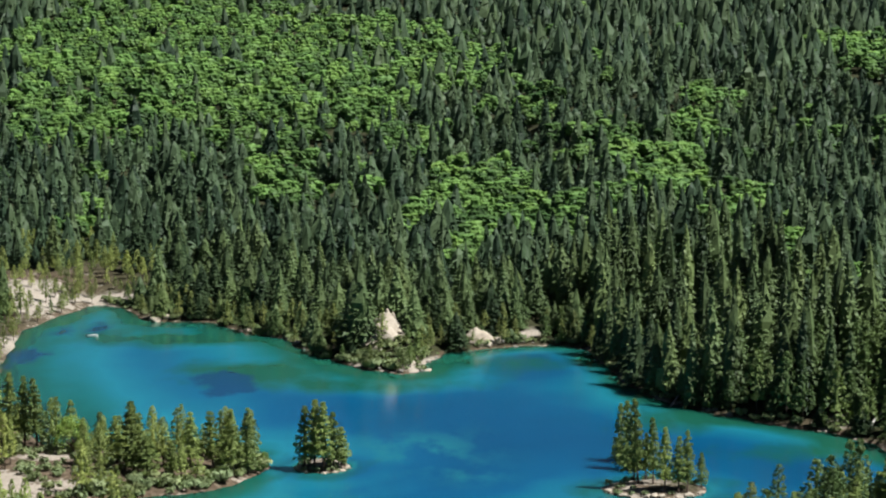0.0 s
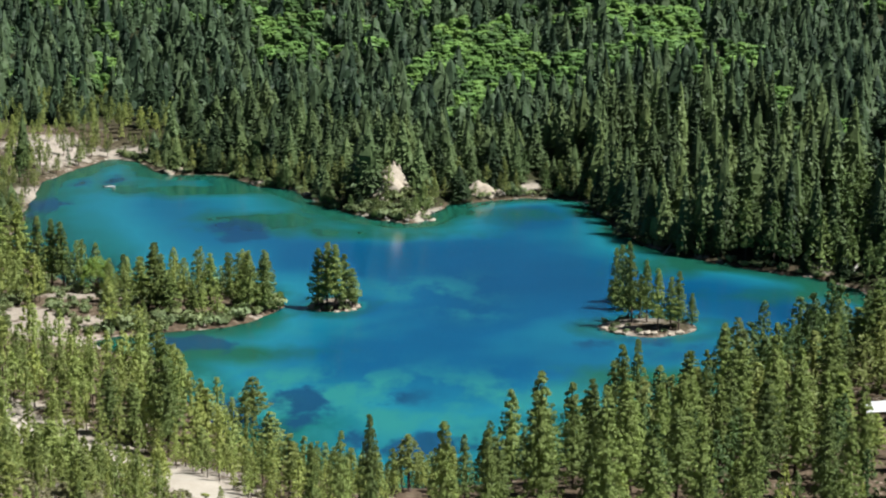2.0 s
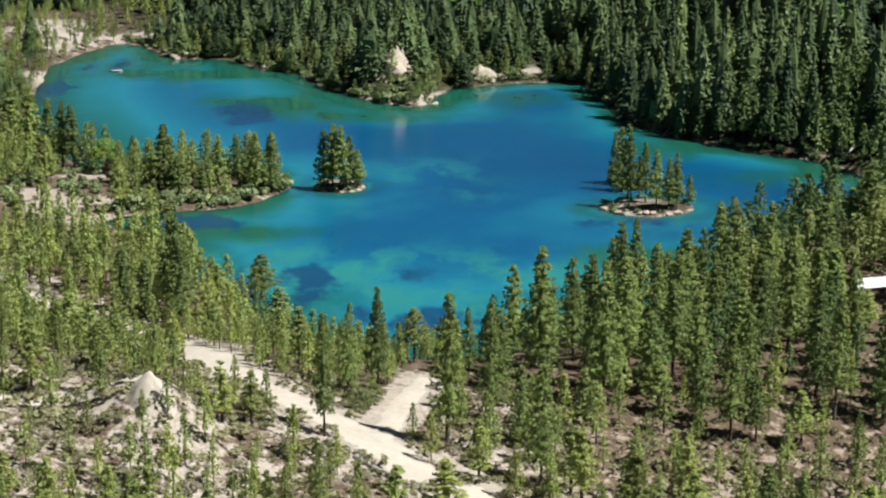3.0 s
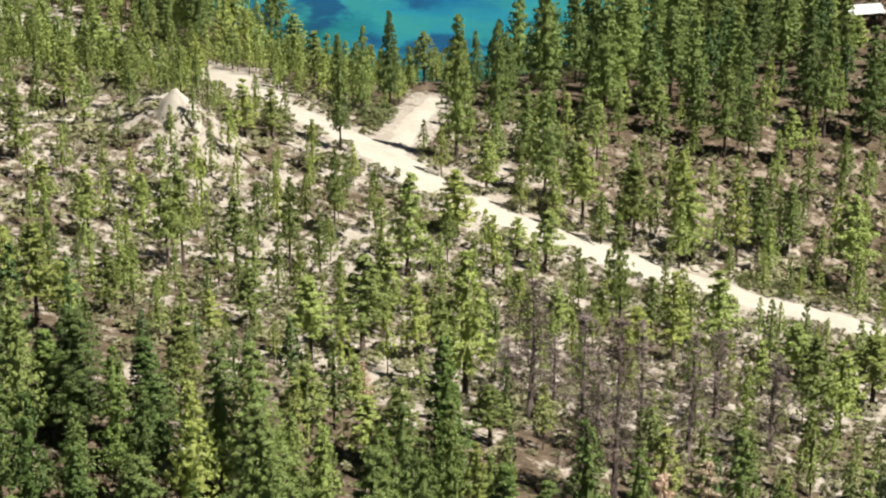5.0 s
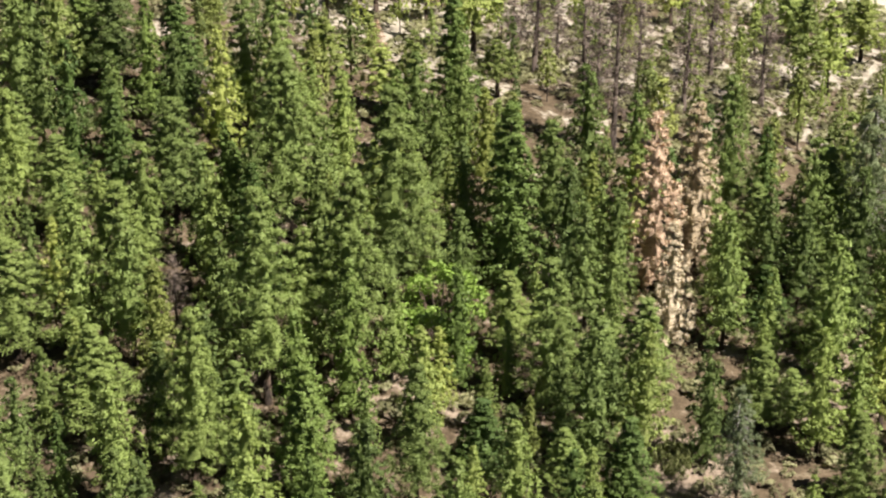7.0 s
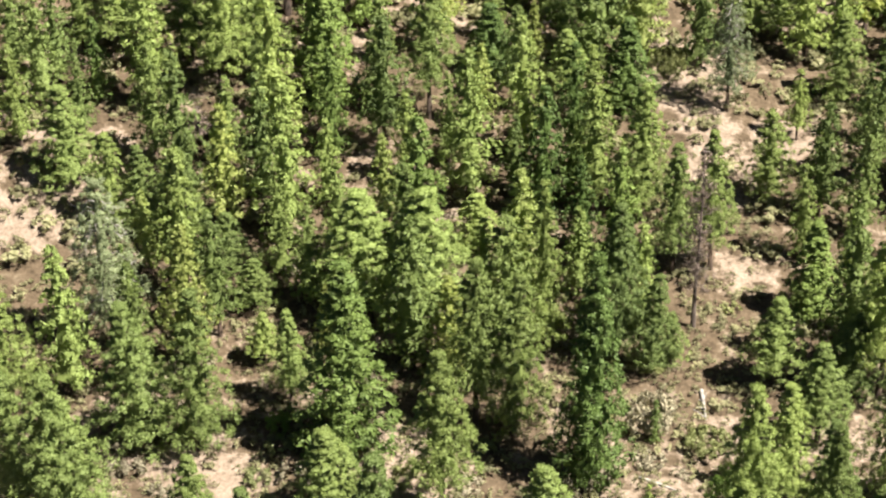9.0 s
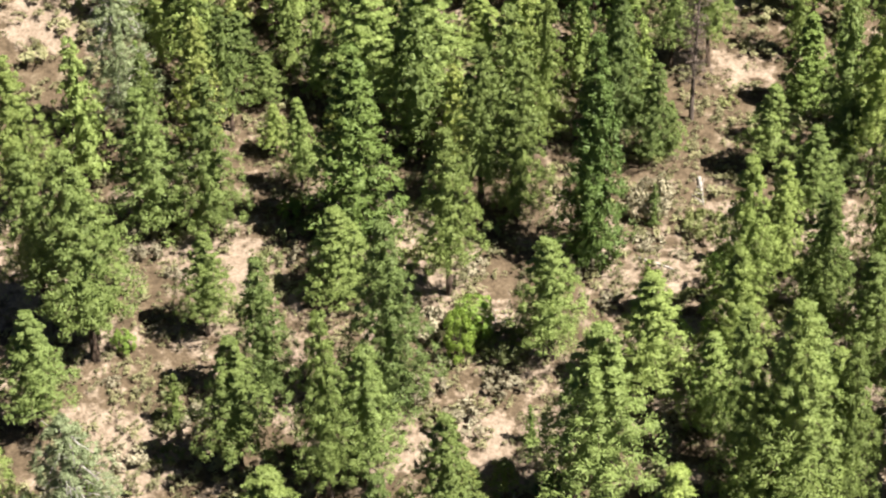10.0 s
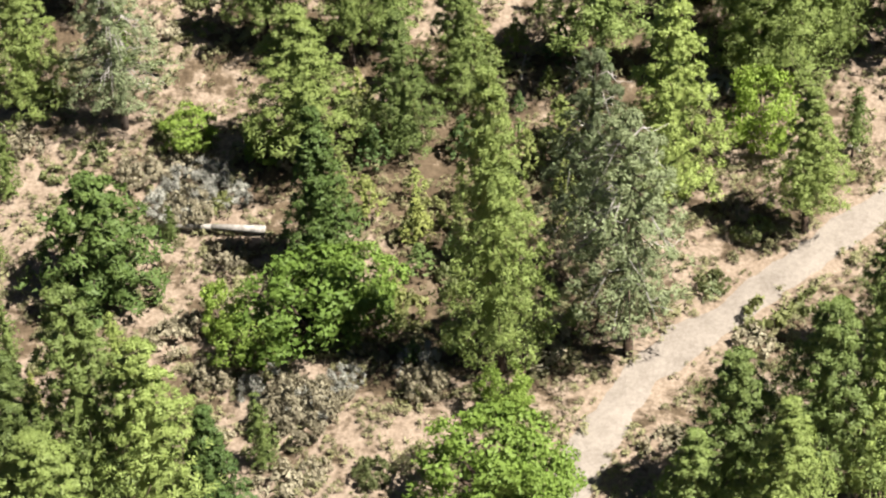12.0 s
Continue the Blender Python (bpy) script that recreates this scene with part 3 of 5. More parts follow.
def blades(name, pieces, material):
    """One mesh of loose blades, shaded by assigned normals instead of each blade's own facing."""
    me = bpy.data.meshes.new(name)
    n = len(pieces)
    me.vertices.add(n * 3)
    me.vertices.foreach_set("co", np.ascontiguousarray(pieces[:, :3]).reshape(-1).astype(np.float32))
    me.loops.add(n * 3)
    me.loops.foreach_set("vertex_index", np.arange(n * 3, dtype=np.int32))
    me.polygons.add(n)
    me.polygons.foreach_set("loop_start", np.arange(0, n * 3, 3, dtype=np.int32))
    me.materials.append(material)
    me.update(calc_edges=True)
    facing = me.attributes.new("custom_normal", "FLOAT_VECTOR", "FACE")
    facing.data.foreach_set("vector", np.ascontiguousarray(pieces[:, 3]).reshape(-1).astype(np.float32))
    return me


def stick(verts, faces, a, b, ra, rb, sides=5):
    """A tapered round stick from a to b, added to the lists."""
    a, b = np.asarray(a, float), np.asarray(b, float)
    z = unit(b - a)
    x = unit(np.cross(z, [0.31, 0.95, 0.07] if abs(z[2]) > 0.8 else [0, 0, 1.0]))
    y = np.cross(z, x)
    first = len(verts)
    for p, r in ((a, ra), (b, rb)):
        for k in range(sides):
            w = 2 * math.pi * k / sides
            verts.append(tuple(p + r * (x * math.cos(w) + y * math.sin(w))))
    for k in range(sides):
        m = (k + 1) % sides
        faces.append((first + k, first + m, first + sides + m, first + sides + k))
    faces.append(tuple(first + sides + k for k in range(sides)))


def trunk_mesh(rng, tall, thick, material, limbs=(), lean=0.02, sides=7):
    verts, faces = [], []
    n = 6
    bend = rng.normal(size=(n + 1, 2)).cumsum(0) * lean * tall / n
    bend -= bend[0]
    at = [np.array([bend[k, 0], bend[k, 1], tall * k / n - (0.5 if k == 0 else 0)]) for k in range(n + 1)]
    wide = [thick * (1.25 if k == 0 else 1) * (1 - 0.93 * k / n) for k in range(n + 1)]
    for k in range(n):
        stick(verts, faces, at[k], at[k + 1], wide[k], wide[k + 1], sides)
    for a, b, r in limbs:
        stick(verts, faces, a, b, r, r * 0.3, 4)
    me = mesh_of("trunk", verts, faces, material)
    me.polygons.foreach_set("use_smooth", [True] * len(me.polygons))
    return me


def conifer_clumps(rng, tall, base, wide, levels, arms, droop=0.15, taper=0.85, ragged=0.3, per_arm=2, dome=0.0, plump=0.27):
    """Clump centres along whorled branches, and the branches themselves."""
    centres, radii, limbs = [], [], []
    for i in range(levels):
        u = (i + rng.uniform(-0.35, 0.35)) / max(levels - 1, 1)
        u = min(max(u, 0), 1)
        z = tall * (base + (1 - base) * u)
        reach = wide * ((1 - u) ** taper * (0.55 + 0.45 * min(1, u * 5 + 0.25)) + 0.06 + dome * (1 - u) * u)
        turn = rng.uniform(0, 6.28)
        for k in range(arms if u < 0.85 else max(2, arms - 2)):
            w = turn + 6.283 * k / arms + rng.uniform(-0.4, 0.4)
            far = reach * (1 - ragged * 1.3 * rng.random() ** 1.6 + ragged * 0.3 * rng.random())
            zz = min(z + rng.uniform(-0.75, 0.75) * tall * (1 - base) / levels, tall * 0.985)
            tip = np.array([math.cos(w) * far, math.sin(w) * far, zz - droop * far])
            root = np.array([0, 0, zz - 0.05 * far])
            limbs.append((root, tip, 0.02 + 0.012 * far))
            for j in range(per_arm):
                f = 1 - j * 0.42 + rng.uniform(-0.1, 0.05)
                if f < 0.2:
                    continue
                centres.append(root + (tip - root) * f + np.array([0, 0, 0.12 * far * f]))
                radii.append(max(0.11 * wide, plump * far * (0.75 + 0.25 * f)) * rng.uniform(0.8, 1.15))
    centres.append(np.array([0, 0, tall * 0.985]))
    radii.append(0.07 * wide)
    return np.array(centres), np.array(radii), limbs


def part(name, me, parent, label=""):
    ob = new(name, me)
    ob.parent = parent
    if label:
        ob["label"] = label
    return ob


def conifer(rng, name, label, tall, base, wide, levels, arms, count, size, leaf, wood=None, per_arm=2, thick=None, limb_every=1, heart=0.45, slim=0.42, **shape):
    """A whole conifer: trunk with its limbs, and a crown of needle tufts."""
    tree = tagged(new(name), label, "tree")
    c, r, limbs = conifer_clumps(rng, tall, base, wide, levels, arms, per_arm=per_arm, **shape)
    for k in range(int(base * 14)):      # dead stubs below the crown
        w, z = rng.uniform(0, 6.28), tall * rng.uniform(0.4, 1.0) * base
        limbs.append((np.array([0, 0, z]), np.array([math.cos(w), math.sin(w), -0.12]) * rng.uniform(0.3, 0.9) + np.array([0, 0, z]), 0.025))
    part("trunk", trunk_mesh(rng, tall * 0.97, thick or tall * 0.0125 + 0.05, wood or BARK, limbs[::limb_every]), tree)
    green = tufts(rng, c, r, count, size, slim=slim)
    if heart:
        green = np.concatenate([green, sheath(rng, tall, base + 0.04, wide * heart, shape.get("taper", 0.85), 7, 7)])
    part("crown", blades("crown", green, leaf), tree)
    return tree


def bare_limbs(rng, tree, tall, wide):
    """Long pale dead limbs that rise from the trunk and bend down outside the crown."""
    verts, faces = [], []
    for k in range(34):
        w, u = rng.uniform(0, 6.28), rng.uniform(0.3, 0.9)
        out = np.array([math.cos(w), math.sin(w), 0.0])
        far = wide * (1.12 - u) ** 0.6 * rng.uniform(0.75, 1.1)
        a = np.array([0, 0, tall * u])
        b = a + out * far * 0.5 + np.array([0, 0, 0.28 * far])
        c = a + out * far + np.array([0, 0, -0.25 * far])
        stick(verts, faces, a, b, 0.075, 0.055, 4)
        stick(verts, faces, b, c, 0.055, 0.02, 4)
        for _ in range(3):
            m = b + (c - b) * rng.uniform(0.1, 0.9)
            stick(verts, faces, m, m + out * 0.5 + rng.normal(size=3) * 0.5, 0.03, 0.012, 3)
    trunk = next(o for o in tree.children if o.name.startswith("trunk"))
    first = len(trunk.data.polygons)
    pale = mesh_of("limbs", verts, faces, GREY_WOOD)
    bm = bmesh.new()
    bm.from_mesh(trunk.data)
    bm.from_mesh(pale)
    bm.to_mesh(trunk.data)
    bm.free()
    bpy.data.meshes.remove(pale)
    trunk.data.materials.append(GREY_WOOD)
    trunk.data.polygons.foreach_set("material_index", [int(k >= first) for k in range(len(trunk.data.polygons))])
    return tree


def snag(rng, tall, twigs=60, wood=None, label="dead grey pine stripped of needles", spread=0.13):
    """A bare dead trunk with its thin broken branches."""
    tree = tagged(new("dead_tree"), label, "dead tree")
    limbs = []
    for k in range(twigs):
        u = rng.uniform(0.25, 0.98)
        w = rng.uniform(0, 6.28)
        far = tall * spread * (1.1 - u) ** 0.7 * rng.uniform(0.4, 1.2)
        a = np.array([0, 0, tall * u])
        b = a + np.array([math.cos(w) * far, math.sin(w) * far, rng.uniform(-0.3, 0.15) * far])
        limbs.append((a, b, 0.04))
        for _ in range(4):
            m = a + (b - a) * rng.uniform(0.3, 0.95)
            limbs.append((m, m + rng.normal(size=3) * far * 0.28, 0.022))
    part("trunk", trunk_mesh(rng, tall, tall * 0.013 + 0.06, wood or DEAD_WOOD, limbs), tree)
    c, r, _ = conifer_clumps(rng, tall, 0.25, tall * spread * 1.1, 15, 5, per_arm=2, taper=0.5, ragged=0.6)
    part("bare_crown", blades("bare_crown", tufts(rng, c, r, 9, 0.75, slim=0.08, radial=0.7), DEAD_TWIGS), tree, "fine bare grey-brown twigs")
    return tree


def broadleaf(rng, name, label, tall, wide, clumps, count, size, leaf, category="tree", low=0.25, wood=None):
    """A round, lumpy crown on a forked trunk."""
    tree = tagged(new(name), label, category)
    z = rng.uniform(low, 0.95, clumps)
    w = rng.uniform(0, 6.28, clumps)
    far = wide * np.sqrt(np.clip(1 - ((z - 0.45) / 0.6) ** 2, 0.05, 1)) * rng.uniform(0.35, 0.95, clumps)
    c = np.stack([np.cos(w) * far, np.sin(w) * far, z * tall], -1)
    r = wide * rng.uniform(0.22, 0.4, clumps)
    limbs = [(np.array([0, 0, tall * 0.15]), p * np.array([1, 1, 0.95]), 0.02 + 0.01 * tall) for p in c[::3]]
    part("trunk", trunk_mesh(rng, tall * 0.6, tall * 0.018 + 0.04, wood or BARK, limbs, lean=0.08), tree)
    part("crown", blades("crown", tufts(rng, c, r, count, size, slim=0.9, radial=0.2, flat=0.85, whole=0.4), leaf), tree)
    return tree


def shrub(rng, name, label, wide, clumps, count, size, leaf, tall=0.7, slim=0.6):
    w, far = rng.uniform(0, 6.28, clumps), wide * np.sqrt(rng.uniform(0, 1, clumps)) * 0.75
    c = np.stack([np.cos(w) * far, np.sin(w) * far, wide * tall * (0.25 + 0.6 * rng.uniform(0, 1, clumps) * (1 - (far / wide) ** 2))], -1)
    ob = new(name, blades(name, tufts(rng, c, wide * rng.uniform(0.22, 0.36, clumps) * (1.0 if clumps < 30 else 0.55), count, size, slim=slim, radial=0.4 if slim > 0.3 else 0.75, whole=0.3), leaf))
    return tagged(ob, label, "shrub")


class Stock:
    """A few made trees of one kind; plant() sets one down, each first use being the original itself."""

    def __init__(self, made, tall, wide, group):
        self.made, self.tall, self.wide, self.group, self.used = made, tall, wide, group, [False] * len(made)

    def plant(self, x, y, tall, rng, wide=None, tilt=0.02, sink=0.15, kind=None):
        k = int(rng.integers(len(self.made))) if kind is None else kind % len(self.made)
        s = tall / self.tall
        f = s if wide is None else min(max(wide / self.wide, 0.62 * s), 2.4 * s)
        m = Matrix.LocRotScale((x, y, float(height(x, y)) - sink), Euler((rng.normal() * tilt, rng.normal() * tilt, rng.uniform(0, 6.28))), (f, f, s))
        if self.used[k]:
            ob = copy_thing(self.made[k], m)
        else:
            self.used[k], ob = True, self.made[k]
        ob.matrix_basis = m
        ob["group"] = self.group
        return ob

    def finish(self):
        """Originals that nobody planted are taken away."""
        for ob, used in zip(self.made, self.used):
            if not used:
                for o in (*ob.children_recursive, ob):
                    bpy.data.objects.remove(o)


rng = np.random.default_rng(5)
PINE_LABEL = "green ponderosa pine with a bare lower trunk on sandy ground"
FIR_LABEL = "dense dark green fir clothed nearly to the ground"
near_pine = Stock([conifer(rng, "pine_tree", PINE_LABEL, 20, rng.uniform(0.10, 0.28), 3.6, 24, 7, 48, 0.31, PINE, limb_every=2, ragged=0.33, taper=rng.uniform(0.75, 1.0), droop=rng.uniform(-0.05, 0.2), heart=0.48, slim=0.34) for _ in range(7)], 20, 2.8, "pines by the creek")
big_pine = Stock([conifer(rng, "pine_tree", "very tall green pine beside a gravel track", 30, 0.12, 4.6, 36, 8, 46, 0.32, PINE, limb_every=2, ragged=0.35, taper=0.9, droop=0.12, heart=0.48, slim=0.34)], 30, 3.6, "pines by the creek")
near_fir = Stock([conifer(rng, "fir_tree", FIR_LABEL, 20, 0.04, 3.5, 28, 8, 26, 0.40, FIR, droop=0.3, taper=0.95, ragged=0.2, heart=0.6) for _ in range(3)], 20, 2.7, "firs")
grey_pine = Stock([bare_limbs(rng, conifer(rng, "grey_pine_tree", "sparse grey-green pine with pale limbs and an open crown", 18, 0.2, 3.9, 22, 7, 54, 0.28, GREY_PINE, ragged=0.4, taper=0.6, droop=0.05, heart=0.3), 18, 3.9) for _ in range(3)], 18, 3.0, "grey pines")
near_oak = Stock([broadleaf(rng, "oak_tree", "bright green leafy oak in the undergrowth", 6, 2.8, 60, 88, 0.22, OAK, low=0.12) for _ in range(4)], 6, 2.4, "oaks")
cedar = Stock([conifer(rng, "cedar_tree", "dark green bushy cedar beside a fallen log", 12, 0.03, 3.8, 15, 7, 34, 0.5, FIR, droop=0.1, taper=0.6, ragged=0.35)], 12, 2.8, "cedars")
pine = Stock([conifer(rng, "pine_tree", PINE_LABEL, 14, rng.uniform(0.12, 0.38), 2.1, 17, 5, 17, 0.46, YOUNG_PINE, ragged=0.35, taper=0.75, droop=rng.uniform(-0.1, 0.15), limb_every=4, heart=0.3) for _ in range(8)], 14, 1.58, "pines below the lake")
shore_pine = Stock([conifer(rng, "shore_pine_tree", "dark green pine standing by the lake shore", 14, rng.uniform(0.08, 0.25), 2.2, 18, 6, 18, 0.5, SHORE_PINE, ragged=0.3, taper=0.8, limb_every=5, heart=0.4) for _ in range(6)], 14, 1.6, "pines round the lake")
tall_pine = Stock([conifer(rng, "tall_pine_tree", "tall green pine on red-brown ground near the lake", 20, rng.uniform(0.10, 0.24), 3.3, 24, 6, 20, 0.50, PINE, ragged=0.3, taper=rng.uniform(0.65, 0.9), limb_every=4, heart=0.45) for _ in range(5)], 20, 2.8, "tall pines near the lake")
slope_pine = Stock([conifer(rng, "young_pine_tree", "young green pine in a dense stand on a brown slope", 16, rng.uniform(0.05, 0.25), 3.0, 19, 6, 15, 0.44, leaf, ragged=0.3, taper=rng.uniform(0.7, 0.95), limb_every=3, heart=0.5) for leaf in (PINE, PINE, PINE, YOUNG_PINE, PINE, FIR)], 16, 2.2, "pines on the slope")
dead = Stock([snag(rng, 16, 90) for _ in range(4)], 16, 1.4, "dead pines")
scrub = Stock([shrub(rng, "shrub", "grey-brown scrub bush on pale sand", 1.4, 16, 26, 0.30, SCRUB) for _ in range(5)], 1.0, 1.4, "scrub bushes")
green_scrub = Stock([shrub(rng, "shrub", "olive green scrub bush on pale sand", 1.4, 16, 26, 0.30, SCRUB_GREEN) for _ in range(4)], 1.0, 1.4, "scrub bushes")
big_scrub = Stock([shrub(rng, "large_shrub", "wide grey-brown bush on pale sand", 3.0, 70, 52, 0.24, SCRUB, tall=0.75) for _ in range(3)], 1.9, 3.0, "large bushes")
big_green = Stock([shrub(rng, "large_shrub", "wide olive green bush on pale sand", 3.0, 70, 52, 0.24, SCRUB_GREEN, tall=0.75) for _ in range(3)], 1.9, 3.0, "large bushes")
dead_brush = Stock([shrub(rng, "dead_shrub", "silvery grey dead brush on sandy ground", 2.6, 46, 44, 0.42, SILVER, tall=0.7, slim=0.16) for _ in range(3)], 1.7, 2.6, "dead brush")
brown_pine = Stock([conifer(rng, "dead_pine_tree", "dead pine with tan and rust-brown needles", 18, 0.06, 3.0, 21, 6, 30, 0.42, leaf, ragged=0.4, taper=0.7, droop=0.1) for leaf in (BROWN_NEEDLES, RUST_NEEDLES)], 18, 2.3, "brown pines")

# ---- single trees: x, y, height and crown's half width in metres ----
PINES_A = [
    (13.5, -29, 16.4, 3.2), (-37.8, -27.7, 15.2, 4.1), (6.9, -27.1, 11.8, 2.8), (-30.7, -24.3, 19.9, 3.7), (20.4, -24, 20.3, 3.3), (-40.6,
    -23.8, 18.4, 3.7), (10.5, -23.3, 15.5, 3.6), (16.7, -23.3, 20.3, 3.8), (-35.3, -22.7, 23.1, 4.1), (23.6, -8.7, 12.7, 2.6), (-6, -8.4, 30,
    3.7), (19.5, 5.9, 14.5, 2.9), (9, 10.5, 21, 3.8), (-21.4, 14.7, 16.1, 4.3), (-13.3, 16.5, 14.5, 2.7), (-45.6, 21.9, 16.7, 3.4), (-8.3, 21.9,
    14.5, 2.8), (19.7, 22, 24.5, 4.3), (16.3, 22.2, 19.3, 2.6), (3.8, 24.3, 20.7, 4.4), (-17.7, 25.8, 20.5, 2.4), (-14.7, 27.7, 14.8, 2.9),
    (-25.3, 29.1, 14.8, 3.1), (-42.4, 32.9, 13.4, 2.9)
]
PINES_B = [
    (-12.5, 35, 20.4, 3.4), (9.6, 36.6, 13.1, 3.4), (-23.1, 36.7, 15.1, 2.5), (1.1, 40.3, 13.1, 2.9), (-38.4, 40.9, 21.9, 3.6), (18, 42.8, 19.3,
    2.7), (-38.6, 43, 17.9, 3.6), (-28.9, 43.7, 11.2, 2.3), (25, 45.2, 13, 2.4), (-43.4, 46.9, 16.2, 2.9), (-17.1, 47.5, 9.9, 3.1), (-7.6, 47.9,
    18.3, 2.8), (-29.3, 55.7, 17, 3), (-33.9, 56, 15.8, 3.3), (25.7, 56.3, 11.3, 2.3), (-1.3, 57.3, 17.3, 2.6), (-4.6, 58.5, 18.5, 2.3), (-46.3,
    58.8, 17.1, 2.7), (-21.1, 60.9, 10.7, 1.6), (29.5, 61.4, 10.2, 2.3), (31.9, 61.6, 22.1, 2.5), (22.6, 63.3, 9.8, 2.2), (11.6, 65.3, 11.1,
    1.8), (-23.9, 66, 5.9, 1.3)
]
PINES_C = [
    (13.5, 66.1, 6.1, 1.2), (8.5, 66.7, 17.8, 2.4), (1.8, 67.7, 18.7, 1.9), (-9.2, 69.9, 16.3, 3.5), (-14.2, 71, 14.5, 3.7), (-25, 72.9, 5.5,
    1.9), (-27.8, 77.2, 6.8, 1.9), (14.7, 78.2, 14.4, 2.1), (18.4, 78.7, 15.6, 1.9), (-31.9, 79.6, 11.5, 2.3), (-4.2, 80.1, 6.8, 2.2), (-35.8,
    81.7, 9.6, 1.9), (-38.9, 81.9, 10.6, 1.9), (12.2, 84.9, 15.4, 2.2), (-43.6, 86.7, 11, 2.5), (25, 88.1, 10.5, 2), (-8.5, 97.2, 17.2, 2.3),
    (-29.5, 99, 19.8, 2.6), (-25.5, 101.6, 12, 2.2), (5.8, 101.7, 7.8, 1.9), (-32.7, 101.9, 13.2, 1.9), (34.2, 103.3, 10.4, 2.2), (-39.4, 104.8,
    12.7, 3.3), (-23.3, 110.6, 23.8, 3.4)
]
PINES_D = [
    (25.8, 112.7, 10.6, 2.3), (5, 113.1, 17.3, 2.9), (-48.1, 113.4, 13.4, 3.4), (29.2, 114.1, 7, 2.9), (-19.4, 114.3, 17.3, 2.3), (13.8, 114.3,
    13.2, 2.6), (-15.5, 114.6, 23.4, 3.4), (9.8, 114.6, 10.2, 2.9), (-38, 119.3, 15.7, 3.2), (0.7, 119.9, 10.3, 2.3), (-11.6, 125.7, 24.8, 3.9),
    (33.6, 127.2, 10.6, 2.4), (-45.3, 128.6, 11.7, 2.7), (-8.5, 130.4, 15.6, 2.9), (-33.8, 132.5, 14.7, 3), (-21.6, 133, 22.5, 3.5), (-50.6,
    134.3, 10.8, 2.7), (5.8, 137.3, 15.9, 2.5), (28.3, 142.1, 10.2, 2.5), (-23.3, 145.1, 19.9, 2.7), (-27.4, 147.4, 17, 2.5), (-41.9, 150, 15.4,
    3.2), (26.3, 150.1, 18.7, 2.3), (-51, 150.5, 14.6, 2.7)
]
PINES_E = [
    (-9.3, 158.9, 11.1, 1.8), (-12.8, 159.5, 8.1, 2.9), (-19.5, 160.1, 10, 2.2), (-33.3, 166.3, 10.1, 1.9), (0.9, 172.2, 7.7, 3.2), (-14.9,
    175.8, 6.6, 1.4), (-51.1, 178, 13.5, 2.2), (-48.3, 179.4, 9.4, 1.9), (-1.8, 188.3, 19.2, 2.7), (-20.6, 189.3, 11.5, 2.3), (-45.1, 190.4,
    9.1, 1.7), (-32.8, 192.1, 6.1, 1.4), (-57.9, 196.6, 7.2, 1.6), (-14.5, 196.8, 13.5, 2.8), (-28.3, 197.6, 8.6, 2), (-8, 199.4, 10.6, 1.6),
    (42.4, 200.1, 14.1, 2.2), (46.5, 202.6, 13.4, 2.3), (-4.7, 203.2, 8.8, 1.6), (-12.2, 206.3, 13.1, 2.1), (-45.3, 207.6, 5.1, 1.5), (38.1,
    214.1, 8, 1.3), (21.6, 218.3, 7.8, 1.9), (53.9, 218.5, 10.7, 2.8)
]
PINES_F = [
    (5.9, 218.8, 9.2, 1.3), (-41.1, 219.7, 13.2, 1.9), (26.7, 220.3, 13.2, 2), (11.1, 221.7, 7.8, 1.7), (44, 222.1, 9, 2.4), (-39.5, 223.2,
    13.3, 1.6), (-32.7, 224.9, 11, 1.7), (17.4, 226.4, 7.9, 1.6), (-25.4, 227.7, 14, 1.4), (-52.8, 227.9, 10.5, 1.7), (20.2, 228.7, 17.9, 1.6),
    (-21.4, 228.9, 10.3, 1.1), (34.1, 230.5, 11.8, 2.3), (24.8, 231.8, 8.7, 1.5), (-59.5, 233.3, 8.4, 1.6), (-9.5, 235.4, 15.6, 2.2), (-47.1,
    238.6, 6.2, 1.6), (-6.3, 239.1, 5.4, 1.2), (2.9, 242.3, 9.5, 1.5), (-20.1, 246, 13.3, 1.3), (-66.1, 249.1, 11, 1.8), (10.6, 249.6, 9.5,
    2.1), (6.7, 254.9, 6.1, 1.7), (-2.4, 256.8, 10.6, 2.6)
]
PINES_G = [
    (25.5, 271.6, 13.5, 2.2), (-62.6, 271.7, 11.6, 1.9), (34.8, 272.3, 13.1, 2.7), (-35.1, 272.7, 9.5, 1.7), (17.6, 274.2, 14.9, 2.2), (60.7,
    275.6, 16.8, 3.2), (42.7, 276.8, 14.6, 1.7), (34.2, 277.3, 16.6, 2.3), (-31.4, 278.1, 8.5, 1.8), (2.6, 278.4, 9.9, 1.8), (-20.7, 281.5,
    19.4, 1.6), (11.9, 282, 20.3, 2.5), (26, 283.4, 12.5, 2.4), (-54.5, 284.1, 8.3, 2.1), (16.6, 284.3, 11, 2), (47.2, 284.5, 13.4, 2.6), (52.4,
    286.5, 12.7, 2.3), (-2.2, 289.6, 25.3, 2.8), (9.6, 298.4, 13.8, 2.3), (-62.3, 304.3, 10.7, 2.4), (4.8, 305.9, 21, 2.1), (-18.4, 309.8, 15.5,
    1.7), (20.5, 311.6, 9.2, 2), (44.7, 312.5, 18.8, 2.5)
]
